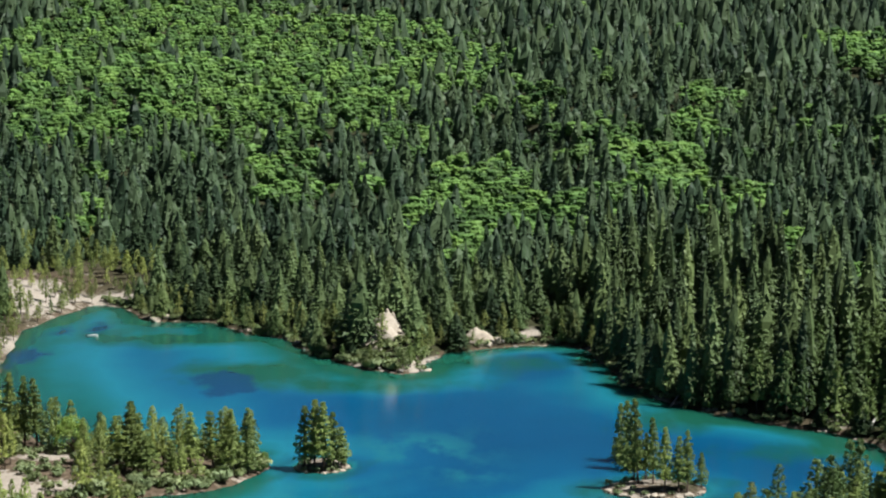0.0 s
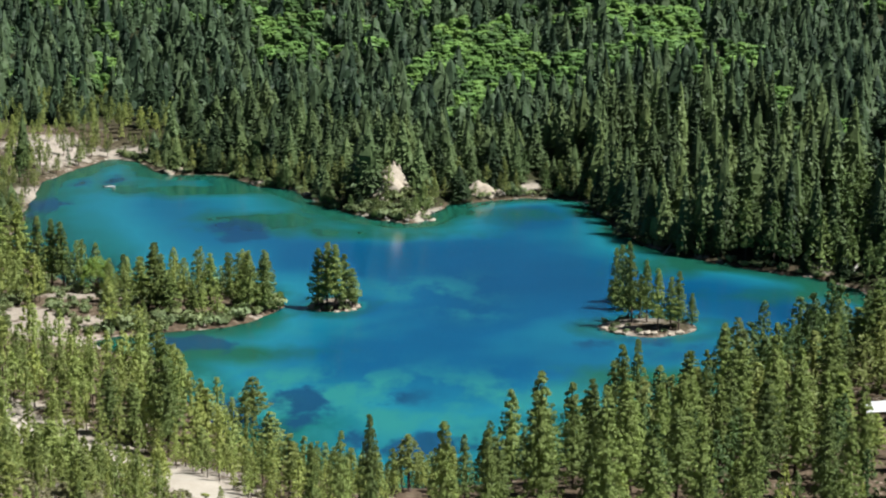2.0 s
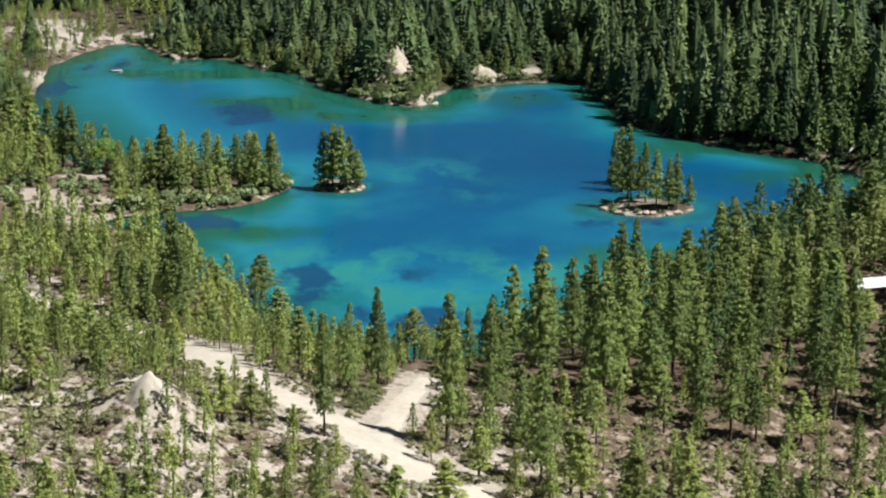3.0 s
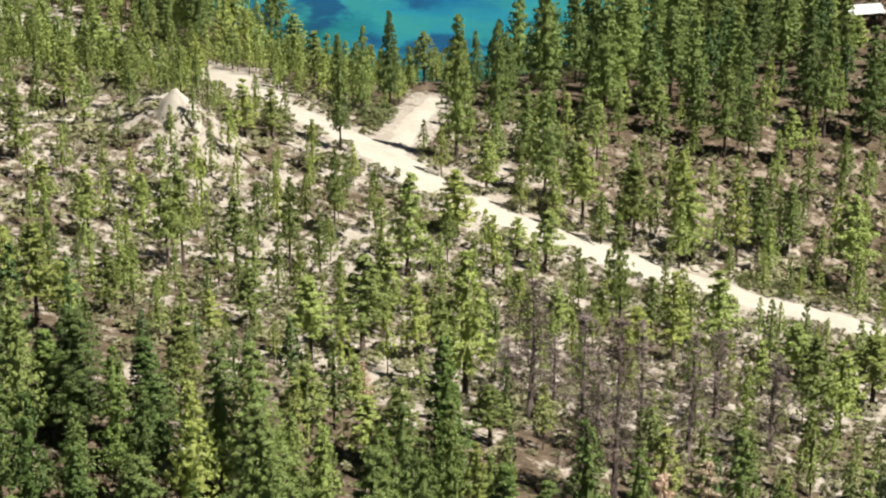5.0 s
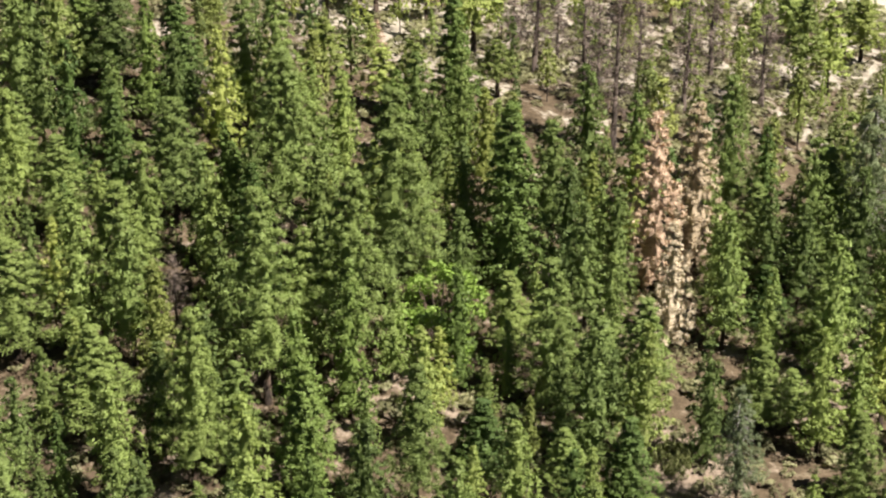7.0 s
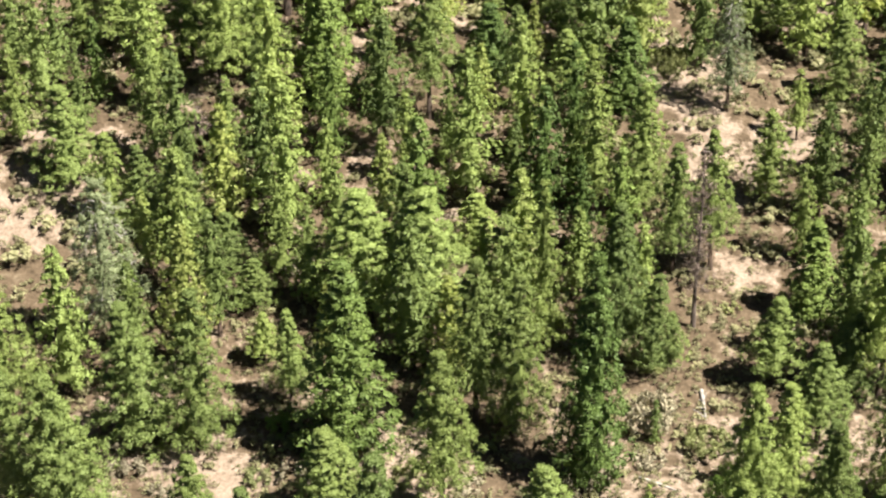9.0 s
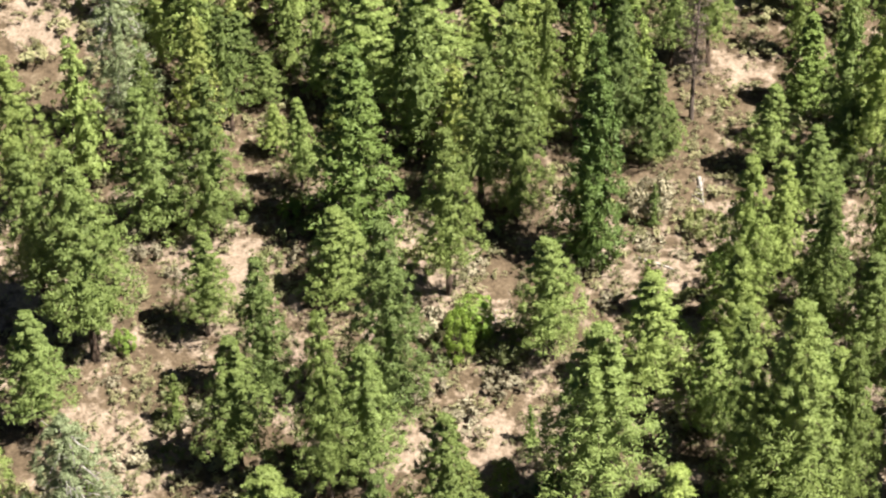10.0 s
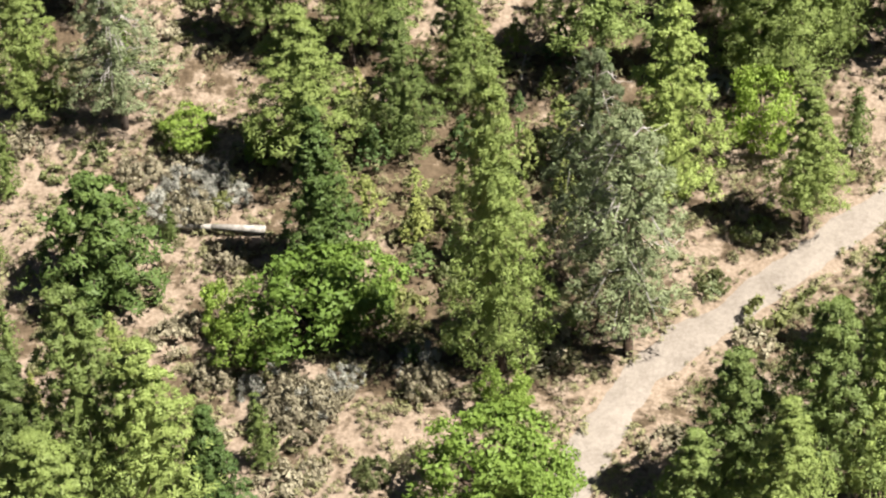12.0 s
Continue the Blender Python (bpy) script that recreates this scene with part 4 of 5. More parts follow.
PINES_H = [
    (-13.5, 312.6, 18.3, 2), (56.4, 312.8, 10.1, 2.2), (49, 313.2, 12.8, 2), (40.3, 317.4, 14.9, 2.4), (24, 318.2, 25.9, 3.2), (33.2, 318.8,
    9.5, 2.2), (72, 323.5, 21.3, 3), (14.6, 330.3, 24, 3.5), (1.6, 330.8, 12.1, 1.6), (-27.5, 331.2, 10, 2), (-49.3, 332.8, 6.3, 2), (-7.6,
    335.8, 10.1, 2.1), (70.9, 347.8, 19.1, 2.7), (38.9, 348.7, 20.9, 2.6), (54.2, 348.7, 20.2, 3.2), (60.5, 355.5, 21.5, 3.2), (37.1, 355.7,
    17.2, 2.2), (-84.1, 366.5, 11.4, 2.4), (10.2, 368.2, 10.3, 1.7), (22.2, 369.2, 14.3, 2), (51, 370.8, 17.1, 2.8), (-52.7, 374.2, 18.4, 2.8),
    (-34.1, 378.6, 10, 2.3), (-60.6, 382.5, 12.3, 2.9)
]
PINES_I = [
    (-65.7, 386.7, 13, 2.5), (-47.3, 389.3, 11.3, 2.6), (-40, 409.8, 11.2, 2.7)
]
GREY_PINES = [
    (4, -6.9, 24, 4.2), (1.8, 0.6, 23.4, 3.4), (-37.5, 20.1, 16.6, 3.4), (-37.8, 67.8, 18.9, 2.9), (22.1, 100.4, 14.4, 1.9), (41.2, 142.3, 22.9,
    3.2)
]
FIRS = [
    (-27.2, -24.4, 13.8, 2.5), (-19.8, 3.6, 16.2, 2.8), (5.3, 51.8, 23.7, 2.8), (-16.1, 55, 20.4, 3.8), (27.3, 73, 10.6, 2.3), (-18.8, 98.1,
    15.6, 2.7), (11.7, 100.3, 10.6, 2.5), (-2.2, 104, 8.4, 2.8), (1.3, 131.4, 20.8, 3.6), (28.7, 131.8, 6.9, 2.5), (-39.9, 134.4, 13.4, 2.1),
    (-28.2, 137.6, 7.1, 2.1), (36.7, 144.7, 14.5, 3.8), (-34.9, 151.4, 13.2, 2.9), (-4.2, 153.2, 19.5, 2.8), (-46.1, 154.2, 9.6, 2.8)
]
OAKS = [
    (-3.9, -23, 6.4, 2.9), (-7.2, -22.6, 8, 4.3), (-5.8, -13.4, 4.7, 1.9), (-25.7, -7.1, 4.7, 2.2), (-20.4, -5.3, 7.9, 4.7), (-27.7, -3, 4.7,
    1.6), (-16.7, -2, 6.5, 2.9), (16.9, 15.5, 7.9, 2.6), (-25.2, 15.8, 4.8, 1.4), (-31.6, 17.7, 3.6, 2.2), (-7, 40.4, 5, 1.2), (-36.1, 42, 2.2,
    0.9), (-5.5, 42.7, 4.4, 1.8), (16.4, 47.5, 4.4, 1.3), (-22, 57.5, 2.2, 1), (-6.3, 119.5, 9.3, 4.1), (37.4, 512.6, 1.9, 1.4), (-41.6, 512.7,
    3.6, 0.9), (-87.9, 523.6, 8.9, 3.2)
]
CEDARS = [
    (-37.6, 1.3, 12.4, 4)
]
SNAGS = [
    (16, 70.9, 19.9, 1.2), (-31.3, 92.6, 4.1, 1.9), (-32.8, 118.7, 8.8, 1), (10.5, 161.6, 23.1, 2.1), (14.2, 162.4, 23.1, 2.2), (13.3, 175.7,
    13.6, 1.6), (24.7, 181.7, 16.6, 2), (5.9, 184.2, 18.1, 2.1), (19.3, 185.9, 15.6, 1.7), (35.6, 189.1, 13.6, 2), (3.5, 192.7, 8.2, 1.7), (9.3,
    192.9, 9.4, 1.4), (30, 198.6, 12.8, 2.1)
]
BROWN_PINES = [
    (17.9, 125.4, 14.4, 2), (16.7, 133.1, 21.8, 2.8), (21.5, 139.8, 19.9, 2.8), (-14, 180.4, 4.8, 1)
]
SHORE_PINES_A = [
    (78.2, 373.4, 8, 2), (73.3, 383, 13.7, 2.7), (-54.4, 385.8, 20.3, 2.8), (48.7, 416.7, 12.9, 2.6), (88.6, 427.4, 18, 2.7), (84.7, 429.4,
    13.7, 2.7), (66.8, 431.4, 10.1, 2.5), (82.3, 440.1, 11.5, 2), (78.2, 469.9, 7.9, 1.6), (84.6, 472.5, 11.2, 2), (48.5, 484.8, 14.8, 1.5),
    (51.6, 485.3, 12.8, 1.5), (53.6, 486.2, 14, 1.5), (46.5, 490.7, 15.1, 1.4), (43.1, 490.9, 19.5, 1.8), (57.4, 491.9, 7.9, 1.2), (45.3, 495.3,
    10.9, 1.4), (42.6, 495.9, 12, 1.7), (-67.2, 500, 9.5, 2.5), (-61.9, 500.5, 7.4, 1.4), (-70.5, 502.5, 16.6, 2.8), (-45, 505.8, 13.6, 2),
    (-58.3, 506.5, 13.5, 2), (-53.1, 506.5, 13.8, 2.1)
]
SHORE_PINES_B = [
    (-50.3, 507, 9.5, 1.4), (-48.7, 507.3, 14.2, 1.8), (42.3, 509.3, 18.3, 2), (-27.9, 509.4, 16, 2.1), (-30, 509.5, 16.4, 2.1), (-25.6, 510.1,
    13.4, 2), (-32.2, 511, 14.7, 2), (-75.8, 511.2, 11.1, 2), (-23.9, 511.8, 9.6, 1.7), (41.5, 517.3, 16.8, 1.7), (41, 520.7, 7.8, 1.7), (-82,
    528.3, 9.5, 1.8), (-97.4, 529, 17.1, 2), (-100.7, 530.9, 17.4, 1.9), (-109.1, 532.9, 20.4, 2.6), (-104.9, 534.3, 17.5, 2.1), (-115.4, 539.4,
    18.4, 3)
]

# ---- planting the single trees ----
for stock, spots in ((near_pine, PINES_A + PINES_B + PINES_C + PINES_D), (pine, PINES_E + PINES_F + PINES_G + PINES_H + PINES_I), (near_fir, FIRS), (grey_pine, GREY_PINES),
                     (near_oak, OAKS), (cedar, CEDARS), (dead, SNAGS), (brown_pine, BROWN_PINES), (shore_pine, SHORE_PINES_A + SHORE_PINES_B)):
    for at, (x, y, tall, wide) in enumerate(spots):
        (tall_pine if stock is pine and y > 280 and tall > 12 else big_pine if stock is near_pine and tall > 23.5 and y < 60 else stock).plant(x, y, tall, rng, wide * (1.14 if stock is near_pine and y > 58 else 1), kind=at if stock is brown_pine else None)
brown_pine.plant(58, 695, 17, rng)
dead.plant(61.5, 682, 13, rng)
SPOTS = PINES_A + PINES_B + PINES_C + PINES_D + PINES_E + PINES_F + PINES_G + PINES_H + PINES_I + FIRS + GREY_PINES + OAKS + CEDARS + SNAGS + BROWN_PINES + SHORE_PINES_A + SHORE_PINES_B


class Room:
    """Keeps planted things apart."""

    def __init__(self, spots, cell=4.0):
        self.cell, self.grid = cell, {}
        for x, y in spots:
            self.add(x, y)

    def add(self, x, y):
        self.grid.setdefault((int(x // self.cell), int(y // self.cell)), []).append((x, y))

    def free(self, x, y, gap):
        i, j, n = int(x // self.cell), int(y // self.cell), int(gap // self.cell) + 1
        return all((a - x) ** 2 + (b - y) ** 2 >= gap * gap for p in range(i - n, i + n + 1) for q in range(j - n, j + n + 1) for a, b in self.grid.get((p, q), ()))


tree_room = Room([(x, y) for x, y, *_ in SPOTS])


def in_view_strip(x, y, more=6):
    """Within the strip of land in the camera's view, with a margin."""
    return np.abs(x + 4) < (y + 150) * 0.215 + more


def scatter(r, tries, x0, x1, y0, y1, gap, room, more=6, shore=1.8, road=3.8, where=None):
    """Places at least gap apart, off the roads and out of the water."""
    x, y = r.uniform(x0, x1, tries), r.uniform(y0, y1, tries)
    ok = in_view_strip(x, y, more) & (inland(x, y) > shore)
    for line in (MAIN_ROAD, LAKE_SPUR, CREEK_ROAD):
        ok &= from_line(x, y, line) > road
    if where is not None:
        ok &= where(x, y)
    out = []
    for a, b in zip(x[ok].tolist(), y[ok].tolist()):
        if room.free(a, b, gap):
            room.add(a, b)
            out.append((a, b))
    return np.array(out).reshape(-1, 2)


def rods(at, to, thick):
    """A thin upright of three sides, with the way each faces."""
    ring = [np.array([math.cos(w), math.sin(w), 0]) * thick for w in (0, 2.09, 4.19)]
    a, b = np.array(at, float), np.array(to, float)
    out = []
    for k in range(3):
        m = (k + 1) % 3
        face = unit(ring[k] + ring[m])
        out.append([a + ring[k], a + ring[m], b + 0.3 * ring[k], face])
        out.append([a + ring[m], b + 0.3 * ring[m], b + 0.3 * ring[k], face])
    return np.array(out)


def joined(name, label, category, made, leaf, wood=BARK):
    """Many plants as one mesh: made holds (blades, rods, x, y, z, size, fat, turn)."""
    r = np.random.default_rng(3)
    green, brown, tint = [], [], []
    for p, q, x, y, z, s, f, a in made:
        m = np.array([[math.cos(a) * f, -math.sin(a) * f, 0], [math.sin(a) * f, math.cos(a) * f, 0], [0, 0, s]])
        o = np.array([[x, y, z], [x, y, z], [x, y, z], [0, 0, 0]])
        green.append(p @ m.T + o)
        tint.append(np.full(p.shape[0] * 3, r.random()))
        if q is not None:
            brown.append(q @ m.T + o)
    pieces, tints = np.concatenate(green), np.concatenate(tint)
    if brown:
        woody = np.concatenate(brown)
        tints = np.concatenate([tints, np.zeros(woody.shape[0] * 3)])
        count = len(pieces)
        me = blades(name, np.concatenate([pieces, woody]), leaf)
        me.materials.append(wood)
        me.polygons.foreach_set("material_index", np.concatenate([np.zeros(count, np.int32), np.ones(len(woody), np.int32)]))
    else:
        me = blades(name, pieces, leaf)
    a = me.attributes.new("tint", "FLOAT", "POINT")
    a.data.foreach_set("value", tints.astype(np.float32))
    return tagged(new(name, me), label, category, kind="stuff")


def grove_kinds(r, n, tall, wide, levels, arms, count, size, base=(0.1, 0.35), **shape):
    kinds = []
    for k in range(n):
        c, rad, _ = conifer_clumps(r, tall, r.uniform(*base), wide, levels, arms, per_arm=1, **shape)
        kinds.append((np.concatenate([tufts(r, c, rad * 1.3, count, size), sheath(r, tall, 0.25, wide * 0.3, 0.8)]), rods((0, 0, -0.3), (0, 0, tall * 0.93), tall * 0.011 + 0.05)))
    return kinds


def in_gap(x, y):
    """Unplanted for the camera's view: before the pale outcrop, below the tan bank, on the tip of the point."""
    gap = np.zeros(np.shape(x), bool)
    for cx, cy, rx, ry in ((-16, 638, 8.5, 15), (9.5, 662, 6, 9), (-8, 629, 6, 6), (27, 671, 5, 7), (-136, 732, 8, 12), (-110, 746, 11, 8), (-134, 668, 7, 12)):
        gap |= ((x - cx) / rx) ** 2 + ((y - cy) / ry) ** 2 < 1
    return gap


def groves():
    r = np.random.default_rng(23)
    young = grove_kinds(r, 8, 12, 2.0, 14, 5, 9, 0.72, ragged=0.35, taper=0.8)
    thick = grove_kinds(r, 7, 12, 2.4, 15, 5, 9, 0.70, base=(0.03, 0.3), ragged=0.3, taper=0.9)
    made = []

    sunny, dusky = [], []

    def put(spots, low, high, kinds, slim=(0.75, 1.25), into=None):
        z = height(spots[:, 0], spots[:, 1]) if len(spots) else []
        for (x, y), h in zip(spots, z):
            p, q = kinds[r.integers(len(kinds))]
            s = r.uniform(low, high) / 12
            (made if into is None else into).append((p, q, x, y, float(h), s, s * r.uniform(*slim), r.uniform(0, 6.28)))

    def off_road(x, y):
        """Clear of the road's camera side and of the camera's sight line to the cabin."""
        return (from_line(x, y + 6, MAIN_ROAD) > 7.5) & ~((np.abs((x + 3.6) / (y + 42) - 0.2) < 0.016) & (y > 338) & (y < 405))

    for x, y in scatter(r, 900, 6, 100, 322, 405, 8.0, tree_room, where=off_road):
        tall_pine.plant(x, y, r.uniform(13, 23), r, r.uniform(2.2, 3.2))
    put(scatter(r, 6000, -110, 0, 316, 372, 3.4, tree_room, road=5, where=off_road), 4, 8.5, young, (0.95, 1.4), sunny)
    def off_sightlines(x, y):
        """Leaves out trees on the camera's sight lines to the spit's sand; thins its end."""
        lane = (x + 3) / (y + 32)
        in_sightline = ((np.abs(lane + 0.1558) < 0.020) & (y > 436) & (y < 484)) | ((np.abs(lane + 0.186) < 0.022) & (y > 446) & (y < 504)) | ((np.abs(lane + 0.164) < 0.015) & (y > 470) & (y < 526))
        return ~in_sightline & ~((x > -75) & (y > 480) & (hash_noise(x, y, 9, 31) > 0.1))

    put(scatter(r, 6000, -140, -38, 372, 545, 4.3, tree_room, where=off_sightlines), 7, 13.5, thick, (0.85, 1.2), sunny)
    put(scatter(r, 5000, -110, -44, 290, 330, 3.6, tree_room, where=off_road), 5, 10, young, into=sunny)
    put(scatter(r, 8000, 0, 110, 262, 330, 5.4, tree_room, where=off_road), 4.5, 11, thick, (0.75, 1.15), sunny)
    put(scatter(r, 8000, 0, 110, 330, 372, 5.4, tree_room, where=off_road), 6, 14, thick, (0.9, 1.25), into=dusky)
    put(scatter(r, 6000, 25, 135, 372, 440, 6.0, tree_room, where=off_road), 8, 17, thick, (1.05, 1.6))
    put(scatter(r, 6000, 60, 150, 440, 575, 5.0, tree_room, more=20, where=off_road), 9, 18, thick, (0.9, 1.3), into=dusky)
    put(scatter(r, 6000, -105, 100, 185, 290, 5.0, tree_room, where=off_road), 4.5, 10, thick, (0.65, 1.0), sunny)
    put(scatter(r, 4000, -90, 90, 150, 185, 5.8, tree_room), 5, 12, young)
    for x, y in scatter(r, 6000, -80, 80, 62, 150, 4.3, tree_room, where=lambda x, y: (hash_noise(x, y, 14, 41) > -0.5) & ~((x > 14) & (x < 27) & (y < 105)) & ~((x > -55) & (x < -38) & (y > 66) & (y < 90)) & ~((x > 13) & (x < 23) & (y > 116) & (y < 137))):
        slope_pine.plant(x, y, r.uniform(8, 18), r)
    for x, y in scatter(r, 500, 14, 40, 24, 50, 4.4, tree_room):
        near_pine.plant(x, y, r.uniform(11, 19), r, r.uniform(2.0, 3.0))
    for x, y in scatter(r, 2500, -65, 60, -32, 62, 7.0, tree_room, 12, where=lambda x, y: (y > 25) | (np.abs(x) > 22)):
        slope_pine.plant(x, y, r.uniform(3, 8), r)
    put(scatter(r, 5000, -140, 44, 605, 775, 3.8, tree_room, more=40, shore=0.5, where=lambda x, y: (inland(x, y) < 13) & ~(in_gap(x, y) & (hash_noise(x, y, 3, 61) < 0.35))), 4, 9.5, young, (1.0, 1.5))
    put(scatter(r, 5000, -185, -100, 640, 840, 5.0, tree_room, more=60, shore=0.5, where=lambda x, y: ~(in_gap(x, y) & (hash_noise(x, y, 5, 61) < 0.3))), 4, 9, young, (1.0, 1.5), sunny)
    # squat pines added as understory, darkening ground that lies in deep shade
    put(scatter(r, 300, -20, 5, 6, 27, 3.0, tree_room), 2.5, 5, thick, (1.2, 1.8))
    put(scatter(r, 200, -15, 2, -8, 6, 2.8, tree_room, road=3), 1.6, 3.2, thick, (1.5, 2.2))
    dark = r.random(len(made)) < 0.3
    joined("pine_grove", "mixed green pines filling the groves below the lake", "grove", [m for m, d in zip(made, dark) if not d], GROVE)
    joined("young_pine_grove", "yellow-green young pines crowding the sandy lake shore", "grove", sunny, SUNNY_GROVE)
    joined("fir_grove", "dark green firs mixed into the groves below the lake", "grove", [m for m, d in zip(made, dark) if d] + dusky, DARK_GROVE)


groves()


# single bushes that stand out: x, y, height, half width, 1 where olive green
SAND_BUSHES = [(-15.6, 308, 4.4, 4.4, 1), (43.5, 265.3, 3.6, 3.1, 1), (48.3, 264.8, 3.5, 3.1, 1), (49.4, 241.6, 3.7, 2.9, 0), (46.4, 243.4, 3.1, 2.5, 1), (30.8, 270.3, 2.4, 2.2, 0),
          (-15.9, 301.9, 3, 2.8, 1), (16.3, 106.1, 4.3, 2.5, 1), (17.9, 108.1, 2.7, 2, 1), (-21.5, -13.2, 6.4, 4.1, 0), (-12, -10.9, 4.7, 2.1, 0), (-31.4, 9.7, 4.8, 2.6, 0),
          (-35.7, 14.2, 3.6, 2.4, 0)]
CREEK_BUSHES = [(-5.5, 12.4, 3.4, 2.4, 1), (-11.3, 8.8, 3.0, 2.2, 1), (-0.1, 16.2, 3.2, 2.4, 1), (-17, 20.3, 3.4, 2.6, 1), (-18.5, -10.8, 2.9, 1.7, 0), (-23.7, -13.8, 4.1, 2.1, 0), (-28.3, -8.6, 4.7, 1.8, 0), (11.3, -0, 3, 1.8, 1), (-15.8, -19.7, 3.5, 1.9, 1),
          (-20.1, -18.8, 2.9, 1.7, 0), (11, 58.2, 5.1, 2.6, 0), (15.9, 55.5, 3.2, 2.5, 1), (-20.8, 76.1, 3.3, 2.4, 0), (-2.8, 41.1, 3.2, 2.9, 1), (-43.4, 51.3, 3.8, 2.2, 0),
          (17.6, 52, 3.2, 1.5, 1), (-48.5, 145, 3.3, 3, 1), (-45.4, 143.8, 3, 2.4, 1), (-37.9, 251.1, 2.6, 2.1, 0), (2.2, 225.1, 3.3, 1.9, 0)]


def brush():
    """Scrub: the nearest bushes singly, the rest and the low litter of twigs and herbs joined."""
    r = np.random.default_rng(31)
    room = Room([])
    near = scatter(r, 5200, -60, 60, -32, 75, 2.6, room, 12, road=2.4)[:200]
    open_sand = scatter(r, 4000, -95, 75, 190, 300, 4.6, room, 2, road=5.5)[:95]
    for k, (x, y) in enumerate(np.concatenate([near, open_sand])):
        (scrub if r.random() < (0.5 if y < 100 else 0.75) else green_scrub).plant(x, y, r.uniform(0.5, 1.4) * (1.25 if y < 100 else 1.0), r, sink=0.05)
    for x, y, tall, wide, green in SAND_BUSHES + CREEK_BUSHES:
        (big_green if green else big_scrub).plant(x, y, min(tall * 0.6, 3.2) * min(1, wide / 2.4), r, wide, sink=0.05)
    for x, y, tall, wide in ((-30.9, 13.2, 2.4, 3.4), (-33.2, 10.6, 2.0, 2.8), (-28.4, 11.8, 1.8, 2.6), (-12.2, -8.2, 2.0, 2.3), (-24.2, -10.0, 2.2, 2.6), (-20.6, -12.2, 2.0, 2.4), (13.8, 22.1, 1.2, 2.2), (-18.0, -9.6, 1.6, 1.9)):
        dead_brush.plant(x, y, tall, r, wide, sink=0.05)
    kinds = []
    for k in range(6):
        n = 7
        w, far = r.uniform(0, 6.28, n), np.sqrt(r.uniform(0, 1, n)) * 0.8
        c = np.stack([np.cos(w) * far, np.sin(w) * far, 0.25 + 0.4 * r.uniform(0, 1, n)], -1)
        kinds.append(tufts(r, c, r.uniform(0.3, 0.55, n), 12, 0.5, slim=0.28, radial=0.5, whole=0.3, rise=0.6))
    domes = []
    for k in range(7):
        n = 12
        w, far = r.uniform(0, 6.28, n), np.sqrt(r.uniform(0, 1, n)) * 0.75
        c = np.stack([np.cos(w) * far, np.sin(w) * far, 0.2 + 0.55 * (1 - far ** 2) * r.uniform(0.6, 1, n)], -1)
        domes.append(tufts(r, c, r.uniform(0.28, 0.45, n), 10, 0.36, slim=0.85, radial=0.3, whole=0.6, rise=0.5))
    fine = []
    for k in range(5):
        n = 11
        w, far = r.uniform(0, 6.28, n), np.sqrt(r.uniform(0, 1, n)) * 0.8
        c = np.stack([np.cos(w) * far, np.sin(w) * far, 0.15 + 0.5 * (1 - far ** 2) * r.uniform(0.5, 1, n)], -1)
        fine.append(tufts(r, c, r.uniform(0.28, 0.48, n), 24, 0.24, slim=0.4, radial=0.5, whole=0.9, rise=0.5))
    made = []

    def lay(spots, shapes, low, high):
        for (x, y), z in zip(spots, height(spots[:, 0], spots[:, 1])):
            s = low + (high - low) * r.random() ** 1.6
            made.append((shapes[r.integers(len(shapes))], None, x, y, float(z), s * r.uniform(0.75, 1.0), s * r.uniform(0.95, 1.4), r.uniform(0, 6.28)))

    lay(scatter(r, 9000, -100, 85, 180, 312, 2.5, room, 2, road=5.2), domes, 0.9, 2.1)
    lay(scatter(r, 6000, -100, 90, 75, 330, 2.0, room, 2, road=5.2), domes, 0.7, 1.7)
    lay(scatter(r, 5000, -100, 85, 180, 312, 1.5, room, 2, road=5.0), kinds, 0.4, 0.8)
    lay(scatter(r, 6000, -62, 62, 62, 160, 1.7, room, 6, road=2.4), fine, 0.5, 1.4)
    lay(scatter(r, 4000, -60, 60, -32, 66, 2.1, room, 12, road=2.2), fine, 0.5, 1.4)
    lay(scatter(r, 11000, -60, 60, -32, 75, 0.9, room, 12, road=1.9), kinds, 0.37, 1.1)
    joined("undergrowth", "grey-brown and olive scrub on sandy ground", "undergrowth", made, BRUSH)


brush()
for stock in (big_pine, dead_brush, slope_pine, tall_pine, near_pine, near_fir, grey_pine, near_oak, cedar, pine, shore_pine, dead, scrub, green_scrub, big_scrub, big_green, brown_pine):
    stock.finish()


# stands of oak on the hill: x, y, half widths, strength
OAKS_FAR = [(-232, 1384, 46, 119, 0.75), (-156, 1383, 52, 121, 0.75), (-200, 1290, 35, 60, 0.6), (-157, 1225, 30, 55, 0.7), (-116, 1404, 35, 60, 0.5),
         (-50, 1403, 30, 60, 0.7), (-170, 1480, 60, 60, 0.6), (-79, 1308, 28, 60, 0.8), (-8, 1441, 25, 50, 0.6)]
OAKS_MIDDLE = [(-151, 1135, 43, 102, 0.85), (-189, 1089, 28, 70, 0.8),
         (-160, 1044, 16, 37, 0.7), (-99, 1155, 26, 124, 0.75), (-52, 1151, 35, 102, 0.75), (-27, 1193, 18, 84, 0.6), (-74, 972, 10, 66, 1),
         (-59, 923, 7, 30, 0.8), (-26, 1022, 15, 45, 0.6), (-11, 1018, 10, 38, 0.6), (-4, 1299, 16, 82, 0.6), (19, 1293, 19, 94, 0.7),
         (16, 1098, 11, 49, 0.5), (46, 1097, 11, 45, 0.85), (18, 946, 14, 40, 0.75), (29, 914, 9, 39, 0.9), (4, 908, 9, 37, 0.65)]
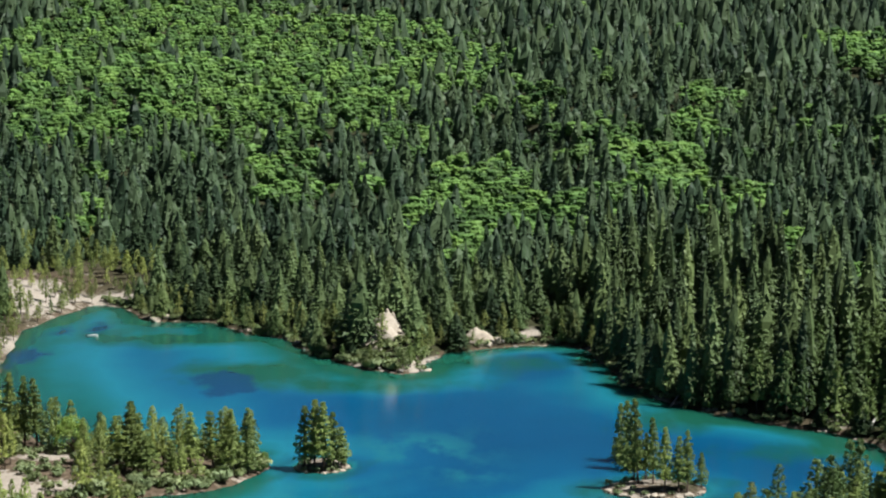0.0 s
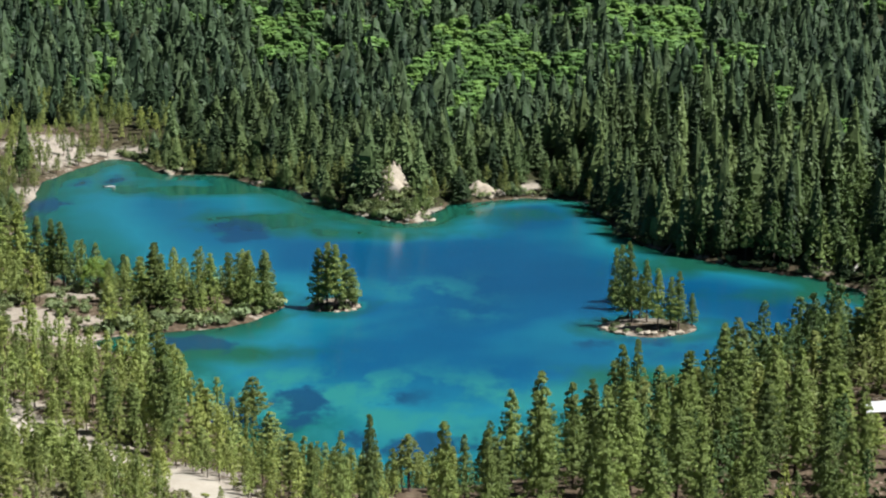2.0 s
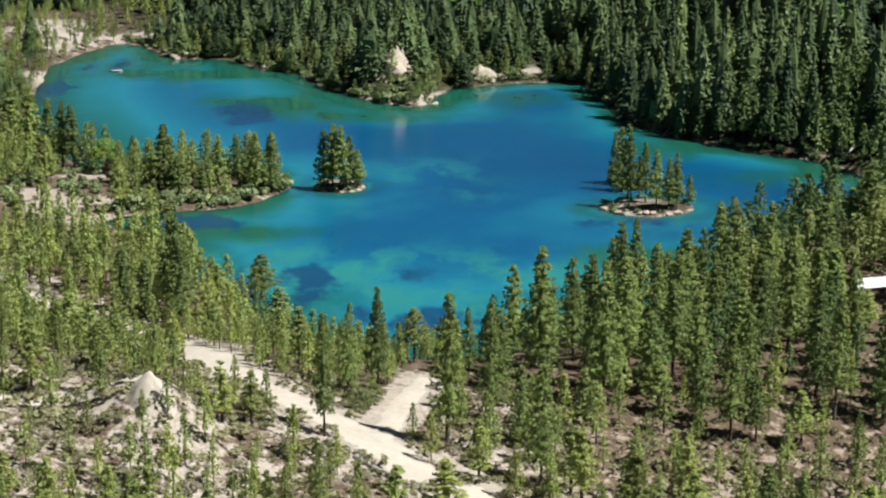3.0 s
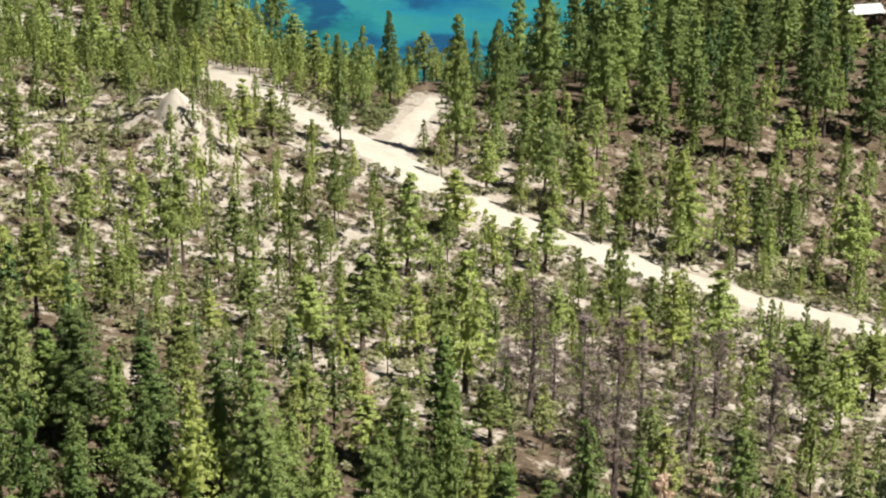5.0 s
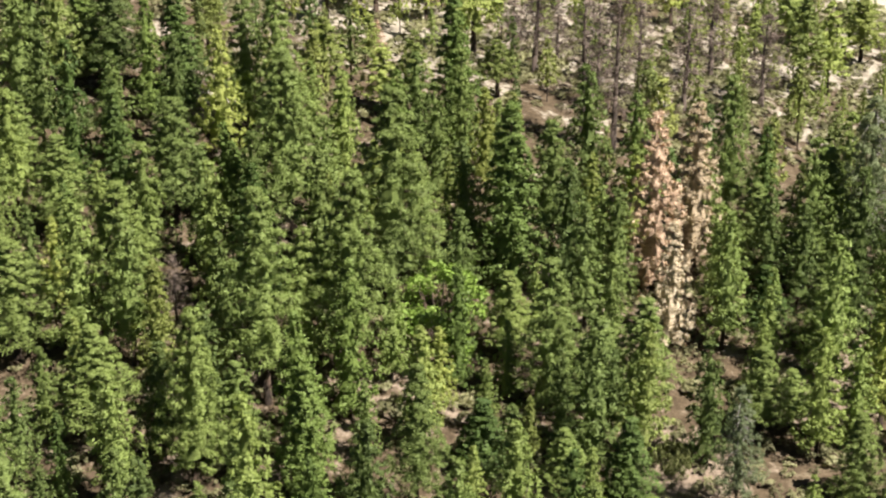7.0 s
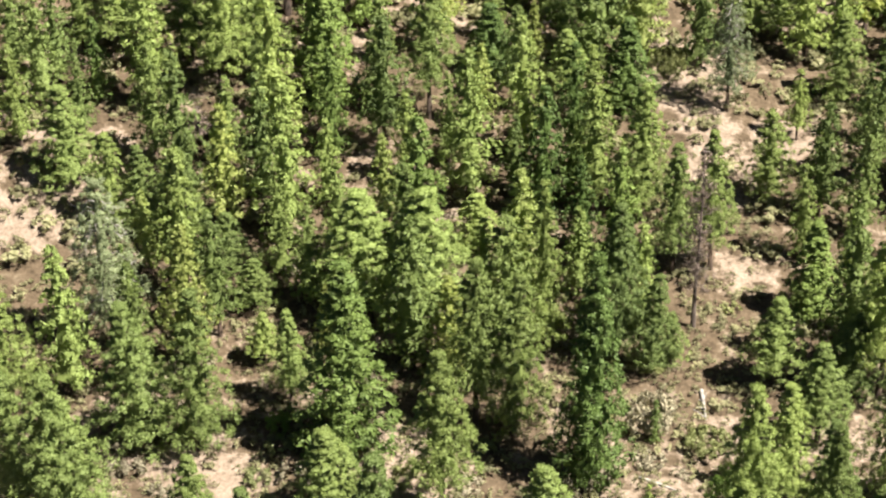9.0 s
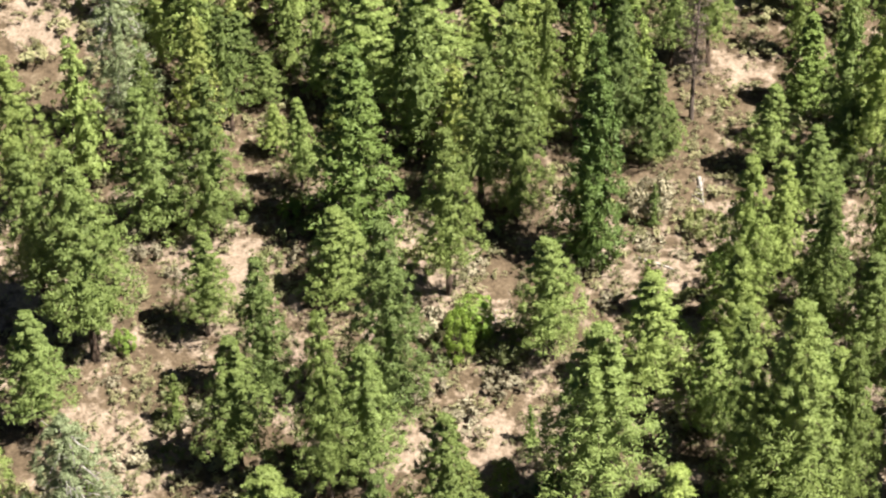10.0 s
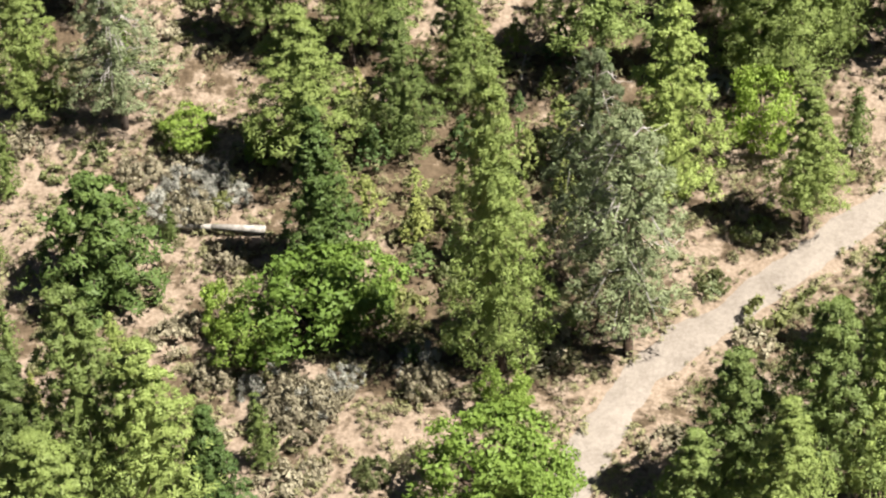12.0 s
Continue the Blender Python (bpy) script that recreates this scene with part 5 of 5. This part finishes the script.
OAKS_BACK = [(16, 835, 13, 39, 0.75), (40, 808, 12, 37, 0.95), (55, 788, 12, 40, 1), (65, 813, 10, 22, 0.8), (61, 980, 12, 43, 0.6),
         (71, 928, 12, 72, 0.75), (82, 863, 9, 61, 0.8), (126, 1081, 10, 62, 0.95), (108, 982, 12, 52, 0.9), (94, 895, 9, 66, 0.7),
         (108, 781, 10, 50, 0.95), (88, 733, 6, 35, 0.75), (71, 712, 6, 18, 0.9), (163, 1002, 10, 62, 0.65), (114, 690, 9, 28, 0.7),
         (224, 1233, 19, 72, 0.6), (-138, 851, 11, 49, 0.8), (7, 768, 8, 29, 0.7), (-18, 837, 8, 27, 0.5)]
OAK_STANDS = OAKS_FAR + OAKS_MIDDLE + OAKS_BACK


def far_woods():
    """The wooded hill beyond the lake: conifers and oaks past counting."""
    r = np.random.default_rng(11)
    middle = [spire(r, 16, r.uniform(4.0, 5.6), 140, base=r.uniform(0.03, 0.1), taper=r.uniform(0.68, 0.95), size=1.35, lift=0.5, tiers=5, heart=0.66) for k in range(9)]
    distant = [spire(r, 16, r.uniform(4.2, 5.8), 44, base=r.uniform(0.03, 0.1), taper=r.uniform(0.68, 0.95), size=1.8, tiers=3, lift=0.5, heart=0.7) for k in range(8)]
    rounds, clumps = [], []
    for k in range(6):
        n = 10
        z, w = r.uniform(0.35, 0.9, n), np.arange(n) * 2.4 + r.uniform(-0.5, 0.5, n)
        far = 3.6 * np.sqrt(np.clip(1 - ((z - 0.4) / 0.62) ** 2, 0.05, 1)) * r.uniform(0.6, 1.0, n)
        c = np.stack([np.cos(w) * far, np.sin(w) * far, z * 9], -1)
        rad = r.uniform(1.3, 2.3, n)
        rounds.append(np.concatenate([lobes(r, c, rad, 2, 7), tufts(r, c, rad * 1.08, 8, 0.8, slim=0.9, radial=0.3, lean_out=0.5, rise=0.6, whole=0.12, rough=0.15, shell=0.9)]))
        clumps.append(np.concatenate([lobes(r, c[:7], rad[:7] * 1.2, 2, 6), tufts(r, c[:7], rad[:7] * 1.25, 4, 1.1, slim=0.9, radial=0.3, rise=0.6, whole=0.12, shell=0.9)]))
    banks = [spire(r, 16, r.uniform(3.2, 4.3), 480, base=r.uniform(0.03, 0.1), taper=r.uniform(0.6, 0.9), size=0.95, lift=0.5, tiers=6, heart=0.66) for k in range(8)]
    xs, ys = [], []
    for y0, y1, cell in ((545, 860, 6.6), (860, 1250, 7.6), (1250, 1660, 8.4)):
        half = 0.205 * (y1 + 40) + 10
        X, Y = np.meshgrid(np.arange(-half, half, cell), np.arange(y0, y1, cell))
        xs.append((X + r.uniform(-0.5, 0.5, X.shape) * cell).ravel())
        ys.append((Y + r.uniform(-0.5, 0.5, X.shape) * cell).ravel())
    x, y = np.concatenate(xs), np.concatenate(ys)
    d = inland(x, y)
    keep = (np.abs(x) < (y + 20) * 0.205 + 8) & (d > 0.6) & ((x > 35) | (y > 610))
    keep &= r.random(x.shape) > np.exp(-((x + 132) / 24) ** 2 - ((y - 742) / 42) ** 2) * 1.1
    keep &= ~in_gap(x, y)
    keep &= ~((x < -104 + 0.25 * (y - 740)) & (y < 800)) | (r.random(x.shape) < 0.12)
    keep &= (hash_noise(x, y, 11, 51) > -0.6) | (y < 800)
    x, y, d = x[keep], y[keep], d[keep]
    z = height(x, y)
    oaks = sum(k * np.exp(-((x - cx) / rx) ** 2 - ((y - cy) / ry) ** 2) for cx, cy, rx, ry, k in OAK_STANDS)
    oaks = smooth(0.20, 0.62, np.minimum(oaks, 1.0) + 0.42 * hash_noise(x, y, 20, 22))
    stature = 1 + 0.22 * hash_noise(x, y, 38, 52)
    needles, leaves, bank = [], [], []
    for a, b, c, e, o, g in zip(x.tolist(), y.tolist(), z.tolist(), d.tolist(), oaks.tolist(), stature.tolist()):
        turn = r.uniform(0, 6.28)
        if e > 22 and r.random() < o * 0.9:
            s = r.uniform(0.8, 1.3)
            leaves.append(((rounds if b < 1150 else clumps)[r.integers(6)], None, a, b, c, s * r.uniform(0.85, 1.1), s * r.uniform(0.8, 1.1), turn))
            continue
        # a tall storey stands out over younger trees
        high = r.random() < (0.30 if b > 790 else 0.5)
        s = g * (r.uniform(0.85, 1.3) if high else r.uniform(0.28, 0.55)) * (0.6 if e < 8 and a < 40 else 1)
        fat = (0.55 + 0.5 * s) * r.uniform(0.9, 1.35)
        if e < 60 and b < 790:
            s *= 1.0 + 0.32 * smooth(28, 44, a)
            bank.append((banks[r.integers(8)], None, a, b, c, s, fat * 1.1, turn))
        else:
            needles.append(((middle if b < 1150 else distant)[r.integers(8)], None, a, b, c, s, fat * (1 if b < 1150 else 1.1), turn))
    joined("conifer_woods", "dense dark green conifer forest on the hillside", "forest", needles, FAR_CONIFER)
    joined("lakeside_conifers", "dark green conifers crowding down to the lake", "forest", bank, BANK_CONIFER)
    joined("oak_woods", "bright green oak woodland among conifers", "forest", leaves, FAR_OAK)


far_woods()

# ---- small things: cabin, boat, logs, rocks ----
def solid(name, bm, material, parent=None, label=""):
    me = bpy.data.meshes.new(name)
    bm.to_mesh(me)
    bm.free()
    me.materials.append(material)
    ob = new(name, me)
    if parent is not None:
        ob.parent = parent
    if label:
        ob["label"] = label
    return ob


def slab(bm, cx, cy, cz, sx, sy, sz, turn=None):
    """A box with slightly rounded edges."""
    made = bmesh.ops.create_cube(bm, size=1.0)["verts"]
    m = Matrix.Translation((cx, cy, cz)) @ (turn or Matrix.Identity(4)) @ Matrix.Diagonal((sx, sy, sz, 1))
    bmesh.ops.transform(bm, matrix=m, verts=made)
    return made


def boulder(r, name, label, x, y, size, material, squash=0.6, sink=0.25):
    bm = bmesh.new()
    bmesh.ops.create_icosphere(bm, subdivisions=3, radius=1.0)
    off = Vector((x * 0.37, y * 0.53, size))
    for v in bm.verts:
        n = v.co.normalized()
        k = 1 + 0.55 * noise.noise(n * 1.5 + off) + 0.25 * noise.noise(n * 3.3 + off) + 0.06 * noise.noise(n * 8 + off)
        thin = 1 - (0.5 * max(n.z, 0) if squash > 1 else 0)
        v.co = Vector((n.x * k * size * 1.2 * thin, n.y * k * size * thin, n.z * k * size * squash))
    ob = solid(name, bm, material)
    for p in ob.data.polygons:
        p.use_smooth = True
    ob.matrix_basis = pose(x, y, float(height(x, y)) + size * squash * (0.5 - sink), 0, 0, r.uniform(0, 360))
    return tagged(ob, label, "rock")


def fallen_log(a, b, thick, label, lift=(0.0, 0.0)):
    """A bleached trunk lying on the ground, or raised by lift, with a few broken stubs."""
    r = np.random.default_rng(int(abs(a[0] * 31 + a[1])) + 1)
    p = np.array([*a, float(height(*a)) + thick * 0.6 + lift[0]])
    q = np.array([*b, float(height(*b)) + thick * 0.6 + lift[1]])
    verts, faces = [], []
    mid = (p + q) / 2 + np.array([0, 0, 0.06])
    stick(verts, faces, p, mid, thick, thick * 0.8, 9)
    stick(verts, faces, mid, q, thick * 0.8, thick * 0.4, 9)
    for k in range(5):
        f = r.uniform(0.25, 0.95)
        s = p + (q - p) * f
        stick(verts, faces, s, s + np.array([r.normal() * 0.6, r.normal() * 0.6, abs(r.normal()) * 0.5 + 0.1]), thick * 0.3, thick * 0.1, 5)
    faces.append(tuple(range(8, -1, -1)))
    me = mesh_of("fallen_log", verts, faces, GREY_WOOD)
    me.polygons.foreach_set("use_smooth", [True] * len(me.polygons))
    tagged(new("fallen_log", me), label, "log", "fallen logs")


LOGS = [((-24.9, 7.7), (-33.9, 8.6), 0.34),
        ((-17.0, 20.9), (-14.0, 22.2), 0.16),
        ((-9.5, 25.1), (-7.3, 26.6), 0.14),
        ((16.0, 62.5), (16.1, 59.0), 0.2),
        ((9.5, 51.8), (12.9, 50.2), 0.14),
        ((-6.1, 42.1), (-2.2, 45.0), 0.2),
        ((0.8, 111.8), (5.4, 112.7), 0.14),
        ((-16.1, 276.2), (-6.3, 268.5), 0.3),
        ((-3.1, 24.0), (-2.5, 26.9), 0.16),
        ((24.1, 15.5), (25.7, 14.3), 0.15)]
for a, b, thick in LOGS:
    # the thickest is raised 0.3 m so undergrowth doesn't hide it from the camera
    fallen_log(a, b, thick, "bleached grey fallen log on sandy ground", (0.3, 0.3) if thick > 0.31 else (0.0, 0.0))
fallen_log((102.5, 540.5), (109, 546), 0.35, "bleached drift log on the rocky lake bank", (0.3, 2.4))
fallen_log((58, 577), (63.5, 586), 0.3, "bleached drift log leaning on the lake bank", (0.2, 1.7))


def cabin():
    """A small grey hut under a pale metal roof among the pines by the lake."""
    wood, tin, dark = plain("weathered_boards", (0.165, 0.120, 0.083), 0.9), plain("pale_tin", (0.540, 0.540, 0.525), 0.45), plain("dark_pane", (0.022, 0.026, 0.030), 0.1)
    house = tagged(new("cabin"), "weathered board cabin with a pale metal roof", "cabin")
    L, W, H = 7.0, 4.6, 2.5
    bm = bmesh.new()
    for sx, sy, cx, cy in ((L, 0.16, 0, -W / 2), (L, 0.16, 0, W / 2), (0.16, W - 0.16, -L / 2 + 0.08, 0), (0.16, W - 0.16, L / 2 - 0.08, 0)):
        slab(bm, cx, cy, H / 2, sx, sy, H)
    for side in (-1, 1):
        x = side * (L / 2 - 0.08)
        v = [bm.verts.new((x + e, y, z)) for e in (-0.08, 0.08) for y, z in ((-W / 2, H), (W / 2, H), (0, H + 1.2))]
        for f in ((0, 1, 2), (5, 4, 3), (0, 3, 4, 1), (1, 4, 5, 2), (2, 5, 3, 0)):
            bm.faces.new([v[k] for k in f])
    solid("wall", bm, wood, house)
    for side in (-1, 1):
        bm = bmesh.new()
        slope = math.atan2(1.2, W / 2)
        slab(bm, 0, side * (W / 4 + 0.12), H + 0.62, L + 0.9, W / 2 / math.cos(slope) + 0.5, 0.07, Matrix.Rotation(-side * slope, 4, "X"))
        for k in range(11):
            slab(bm, (k - 5) * 0.72, side * (W / 4 + 0.12), H + 0.67, 0.05, W / 2 / math.cos(slope) + 0.5, 0.06, Matrix.Rotation(-side * slope, 4, "X"))
        solid("roof", bm, tin, house, "pale ribbed metal roof")
    bm = bmesh.new()
    for sx, sy, cx, cy in ((6.0, 0.14, L / 2 + 3.0, -1.8), (6.0, 0.14, L / 2 + 3.0, 1.8), (0.14, 3.46, L / 2 + 5.93, 0)):
        slab(bm, cx, cy, 1.05, sx, sy, 2.1)
    solid("annex_wall", bm, wood, house)
    bm = bmesh.new()
    slab(bm, L / 2 + 3.2, 0, 2.35, 6.6, 4.6, 0.08, Matrix.Rotation(0.12, 4, "X"))
    for k in range(10):
        slab(bm, L / 2 + 0.2 + k * 0.66, 0, 2.41, 0.05, 4.6, 0.05, Matrix.Rotation(0.12, 4, "X"))
    solid("annex_roof", bm, plain("rusty_tin", (0.42, 0.32, 0.24), 0.6), house, "tan weathered metal lean-to roof")
    bm = bmesh.new()
    slab(bm, -1.6, -W / 2 - 0.09, 1.0, 0.9, 0.06, 2.0)
    solid("door", bm, plain("door_boards", (0.090, 0.060, 0.045), 0.8), house)
    bm = bmesh.new()
    slab(bm, 1.3, -W / 2 - 0.085, 1.45, 1.1, 0.05, 0.9)
    solid("window", bm, dark, house, "dark window pane")
    house.matrix_basis = pose(83.5, 397, float(height(83.5, 397)) - 0.1, 0, 0, 14)


cabin()


def boat():
    """A small white boat with open thwarts on the water."""
    white, inner = plain("white_hull", (0.615, 0.615, 0.600), 0.35), plain("grey_inside", (0.300, 0.300, 0.285), 0.7)
    craft = tagged(new("boat"), "small white open boat on the lake", "boat")
    bm = bmesh.new()
    rings = []
    for k in range(9):
        u = k / 8
        half = 0.75 * (math.sin(math.pi * min(1, 0.22 + 0.78 * (1 - u))) ** 0.6 if u < 1 else 0.02) + 0.02
        x = -1.7 + 3.6 * u
        ring = [(x, -half, 0.5 + 0.12 * u), (x, -half * 0.75, -0.08), (x, 0, -0.16), (x, half * 0.75, -0.08), (x, half, 0.5 + 0.12 * u), (x, half * 0.86, 0.48 + 0.12 * u), (x, half * 0.6, 0.08), (x, -half * 0.6, 0.08), (x, -half * 0.86, 0.48 + 0.12 * u)]
        rings.append([bm.verts.new(p) for p in ring])
    for a, b in zip(rings, rings[1:]):
        for k in range(9):
            bm.faces.new((a[k], a[(k + 1) % 9], b[(k + 1) % 9], b[k]))
    bm.faces.new(rings[0][::-1])
    bm.faces.new(rings[-1])
    solid("hull", bm, white, craft)
    for x in (-0.8, 0.4):
        bm = bmesh.new()
        slab(bm, x, 0, 0.36, 0.28, 1.15, 0.05)
        solid("thwart", bm, inner, craft)
    bm = bmesh.new()
    slab(bm, -1.75, 0, 0.45, 0.3, 0.3, 0.75)
    solid("motor", bm, plain("black_motor", (0.022, 0.022, 0.022), 0.4), craft)
    craft.matrix_basis = pose(-108.2, 685, 0.0, 0, 0, 12)


boat()


def rocks():
    r = np.random.default_rng(9)
    for x, y, size in ((-19.2, 648, 1.2), (-12.9, 648, 1.0), (-10, 633, 1.6), (-4.5, 629, 1.3), (-19, 640, 1.5), (12, 664, 2.0), (16, 667, 1.4), (-47, 681, 1.4), (-44, 670, 1.0), (-92, 712, 1.8), (-88, 713, 1.3), (-61, 691, 1.0)):
        tagged(boulder(r, "rock", "pale weathered rock outcrop by the water", x, y, size, ROCK, 1.2 if size > 2.1 else 0.8, 0.6), group="shore rocks")
    for k in range(44):
        u = r.uniform(0, 1)
        i = r.integers(10, 29)
        ax, ay = FAR_SHORE[i - 1]
        bx, by = FAR_SHORE[i]
        x, y = ax + (bx - ax) * u + r.normal() * 0.8, ay + (by - ay) * u + 1.2 + r.normal() * 0.8
        tagged(boulder(r, "rock", "grey boulder at the water's edge", x, y, r.uniform(0.3, 0.85), GREY_ROCK, 0.7), group="shore rocks")
    for k in range(26):
        x, y = r.uniform(20, 58), r.uniform(262, 290)
        if float(from_line(x, y, MAIN_ROAD)) > 4:
            tagged(boulder(r, "rock", "pale boulder in a heap beside the dirt road", x, y, r.uniform(0.3, 1.1), ROCK, 0.75), group="roadside rocks")
    for cx, cy, rx, ry, _ in ISLANDS:
        for k in range(12):
            a = r.uniform(3.3, 6.1)
            tagged(boulder(r, "rock", "pale boulder on the island's edge", cx + rx * 0.96 * math.cos(a), cy + ry * 0.96 * math.sin(a), r.uniform(0.4, 0.9), ROCK, 0.6), group="island rocks")


rocks()


def shore_bushes():
    """Leafy bushes along the far and island shores and over the spit."""
    r = np.random.default_rng(13)
    kinds = []
    for k in range(5):
        n = 9
        w, far = r.uniform(0, 6.28, n), np.sqrt(r.uniform(0, 1, n)) * 0.8
        c = np.stack([np.cos(w) * far, np.sin(w) * far, 0.35 + 0.6 * r.uniform(0, 1, n)], -1)
        kinds.append(tufts(r, c, r.uniform(0.35, 0.6, n), 9, 0.6, slim=0.8, radial=0.3))
    made = []
    for i in range(5, 29):
        (ax, ay), (bx, by) = FAR_SHORE[i], FAR_SHORE[i + 1]
        for k in range(int(math.hypot(bx - ax, by - ay) / 1.6)):
            u = r.uniform(0, 1)
            x, y = ax + (bx - ax) * u + r.normal() * 1.2, ay + (by - ay) * u + 2.0 + abs(r.normal()) * 1.6
            if float(inland(x, y)) > 0.3 and r.random() < 0.75:
                made.append((x, y, r.uniform(0.6, 1.7)))
    for k in range(260):
        x, y = r.uniform(-80, -40), r.uniform(474, 540)
        if 0.4 < float(inland(x, y)) < 7:
            made.append((x, y, r.uniform(0.9, 2.3)))
    for k in range(420):
        x, y = r.uniform(-118, -40), r.uniform(464, 545)
        if float(inland(x, y)) > 0.6 and float(sand_at(np.array(x), np.array(y), inland(x, y))) < 0.7:
            made.append((x, y, r.uniform(0.6, 1.8)))
    for k in range(110):
        x, y = r.uniform(-36, 0), r.uniform(626, 648)
        if float(inland(x, y)) > 1.5 and math.hypot(x + 16.5, (y - 648) * 0.8) > 5.5:
            made.append((x, y, r.uniform(0.7, 1.9)))
    for cx, cy, rx, ry, _ in ISLANDS:
        for k in range(26):
            a, q = r.uniform(0, 6.28), math.sqrt(r.uniform(0.3, 0.95))
            made.append((cx + rx * q * math.cos(a), cy + ry * q * math.sin(a), r.uniform(0.4, 0.9)))
    joined("shore_bushes", "leafy green bushes along the lake shore", "bushes", [(kinds[r.integers(5)], None, x, y, float(height(x, y)), s, s * 1.15, r.uniform(0, 6.28)) for x, y, s in made], SHORE_BUSH)


shore_bushes()


def heap(name, label, cx, cy, half, deep, tall, material, jag=0.28, sink=0.25, seed=0.0, blunt=0):
    """A bare heap of pale ground with gullied sides."""
    bm = bmesh.new()
    rings = []
    for k in range(11):
        u = k / 10
        ring = []
        for j in range(36):
            w = 2 * math.pi * j / 36
            q = 1 + jag * noise.noise(Vector((math.cos(w) * 1.3, math.sin(w) * 1.3, u * 0.8 + seed))) + 0.3 * jag * noise.noise(Vector((math.cos(w) * 5, math.sin(w) * 5, u * 3 + seed)))
            x, y = math.cos(w) * half * u * q, math.sin(w) * deep * u * q
            z = tall * ((1 - u) ** 1.15 if blunt == 0 else 1 - u ** blunt) * (1 + 0.22 * noise.noise(Vector((x * 0.6, y * 0.6, 3.0 + seed)))) + 0.05 * tall * noise.noise(Vector((x * 1.7, y * 1.7, seed)))
            ring.append(bm.verts.new((x, y, z - sink + float(height(cx + x, cy + y)))))
        rings.append(ring)
    for a, b in zip(rings, rings[1:]):
        for j in range(36):
            bm.faces.new((a[j], b[j], b[(j + 1) % 36], a[(j + 1) % 36]))
    bmesh.ops.remove_doubles(bm, verts=bm.verts, dist=0.01)
    ob = solid(name, bm, material)
    for p in ob.data.polygons:
        p.use_smooth = True
    ob.matrix_basis = pose(cx, cy, 0)
    return tagged(ob, label, "sand heap")


heap("mound", "bare white heap of sandy spoil on a ridge", -44.5, 266.5, 4.0, 3.2, 3.6, ROAD, 0.25, 0.3, 9.0, 1.2)
heap("mound", "low pale hump of sand among young pines", -50.0, 214.0, 3.8, 1.6, 0.9, ROAD, 0.6, 0.2, 4.0, 1.8)
heap("mound", "small pale hump of sand below young pines", -31.2, 153.0, 2.4, 1.3, 0.8, ROAD, 0.6, 0.2, 6.0, 1.8)
heap("outcrop", "pale sandstone knob on the wooded point", -15.6, 650.0, 5.4, 3.8, 2.8, ROCK, 0.5, 0.3, 5.3, 1.15)
heap("outcrop", "tan eroded ledge below a sandstone knob", -18.4, 646.0, 5.6, 3.0, 1.5, ROCK, 1.0, 0.3, 3.1, 1.4)
heap("outcrop", "pale split rock on a sandstone knob", -16.2, 650.5, 1.0, 0.9, 3.7, ROCK, 0.7, 0.2, 2.2, 2.0)
heap("outcrop", "short pale rock beside a split one", -14.6, 650.8, 0.9, 0.8, 3.3, ROCK, 0.7, 0.2, 7.2, 2.0)
heap("outcrop", "tan eroded bank above the lake shore", 10, 667, 5.0, 3.0, 3.6, ROCK, 0.6, 0.3, 8.1, 1.6)
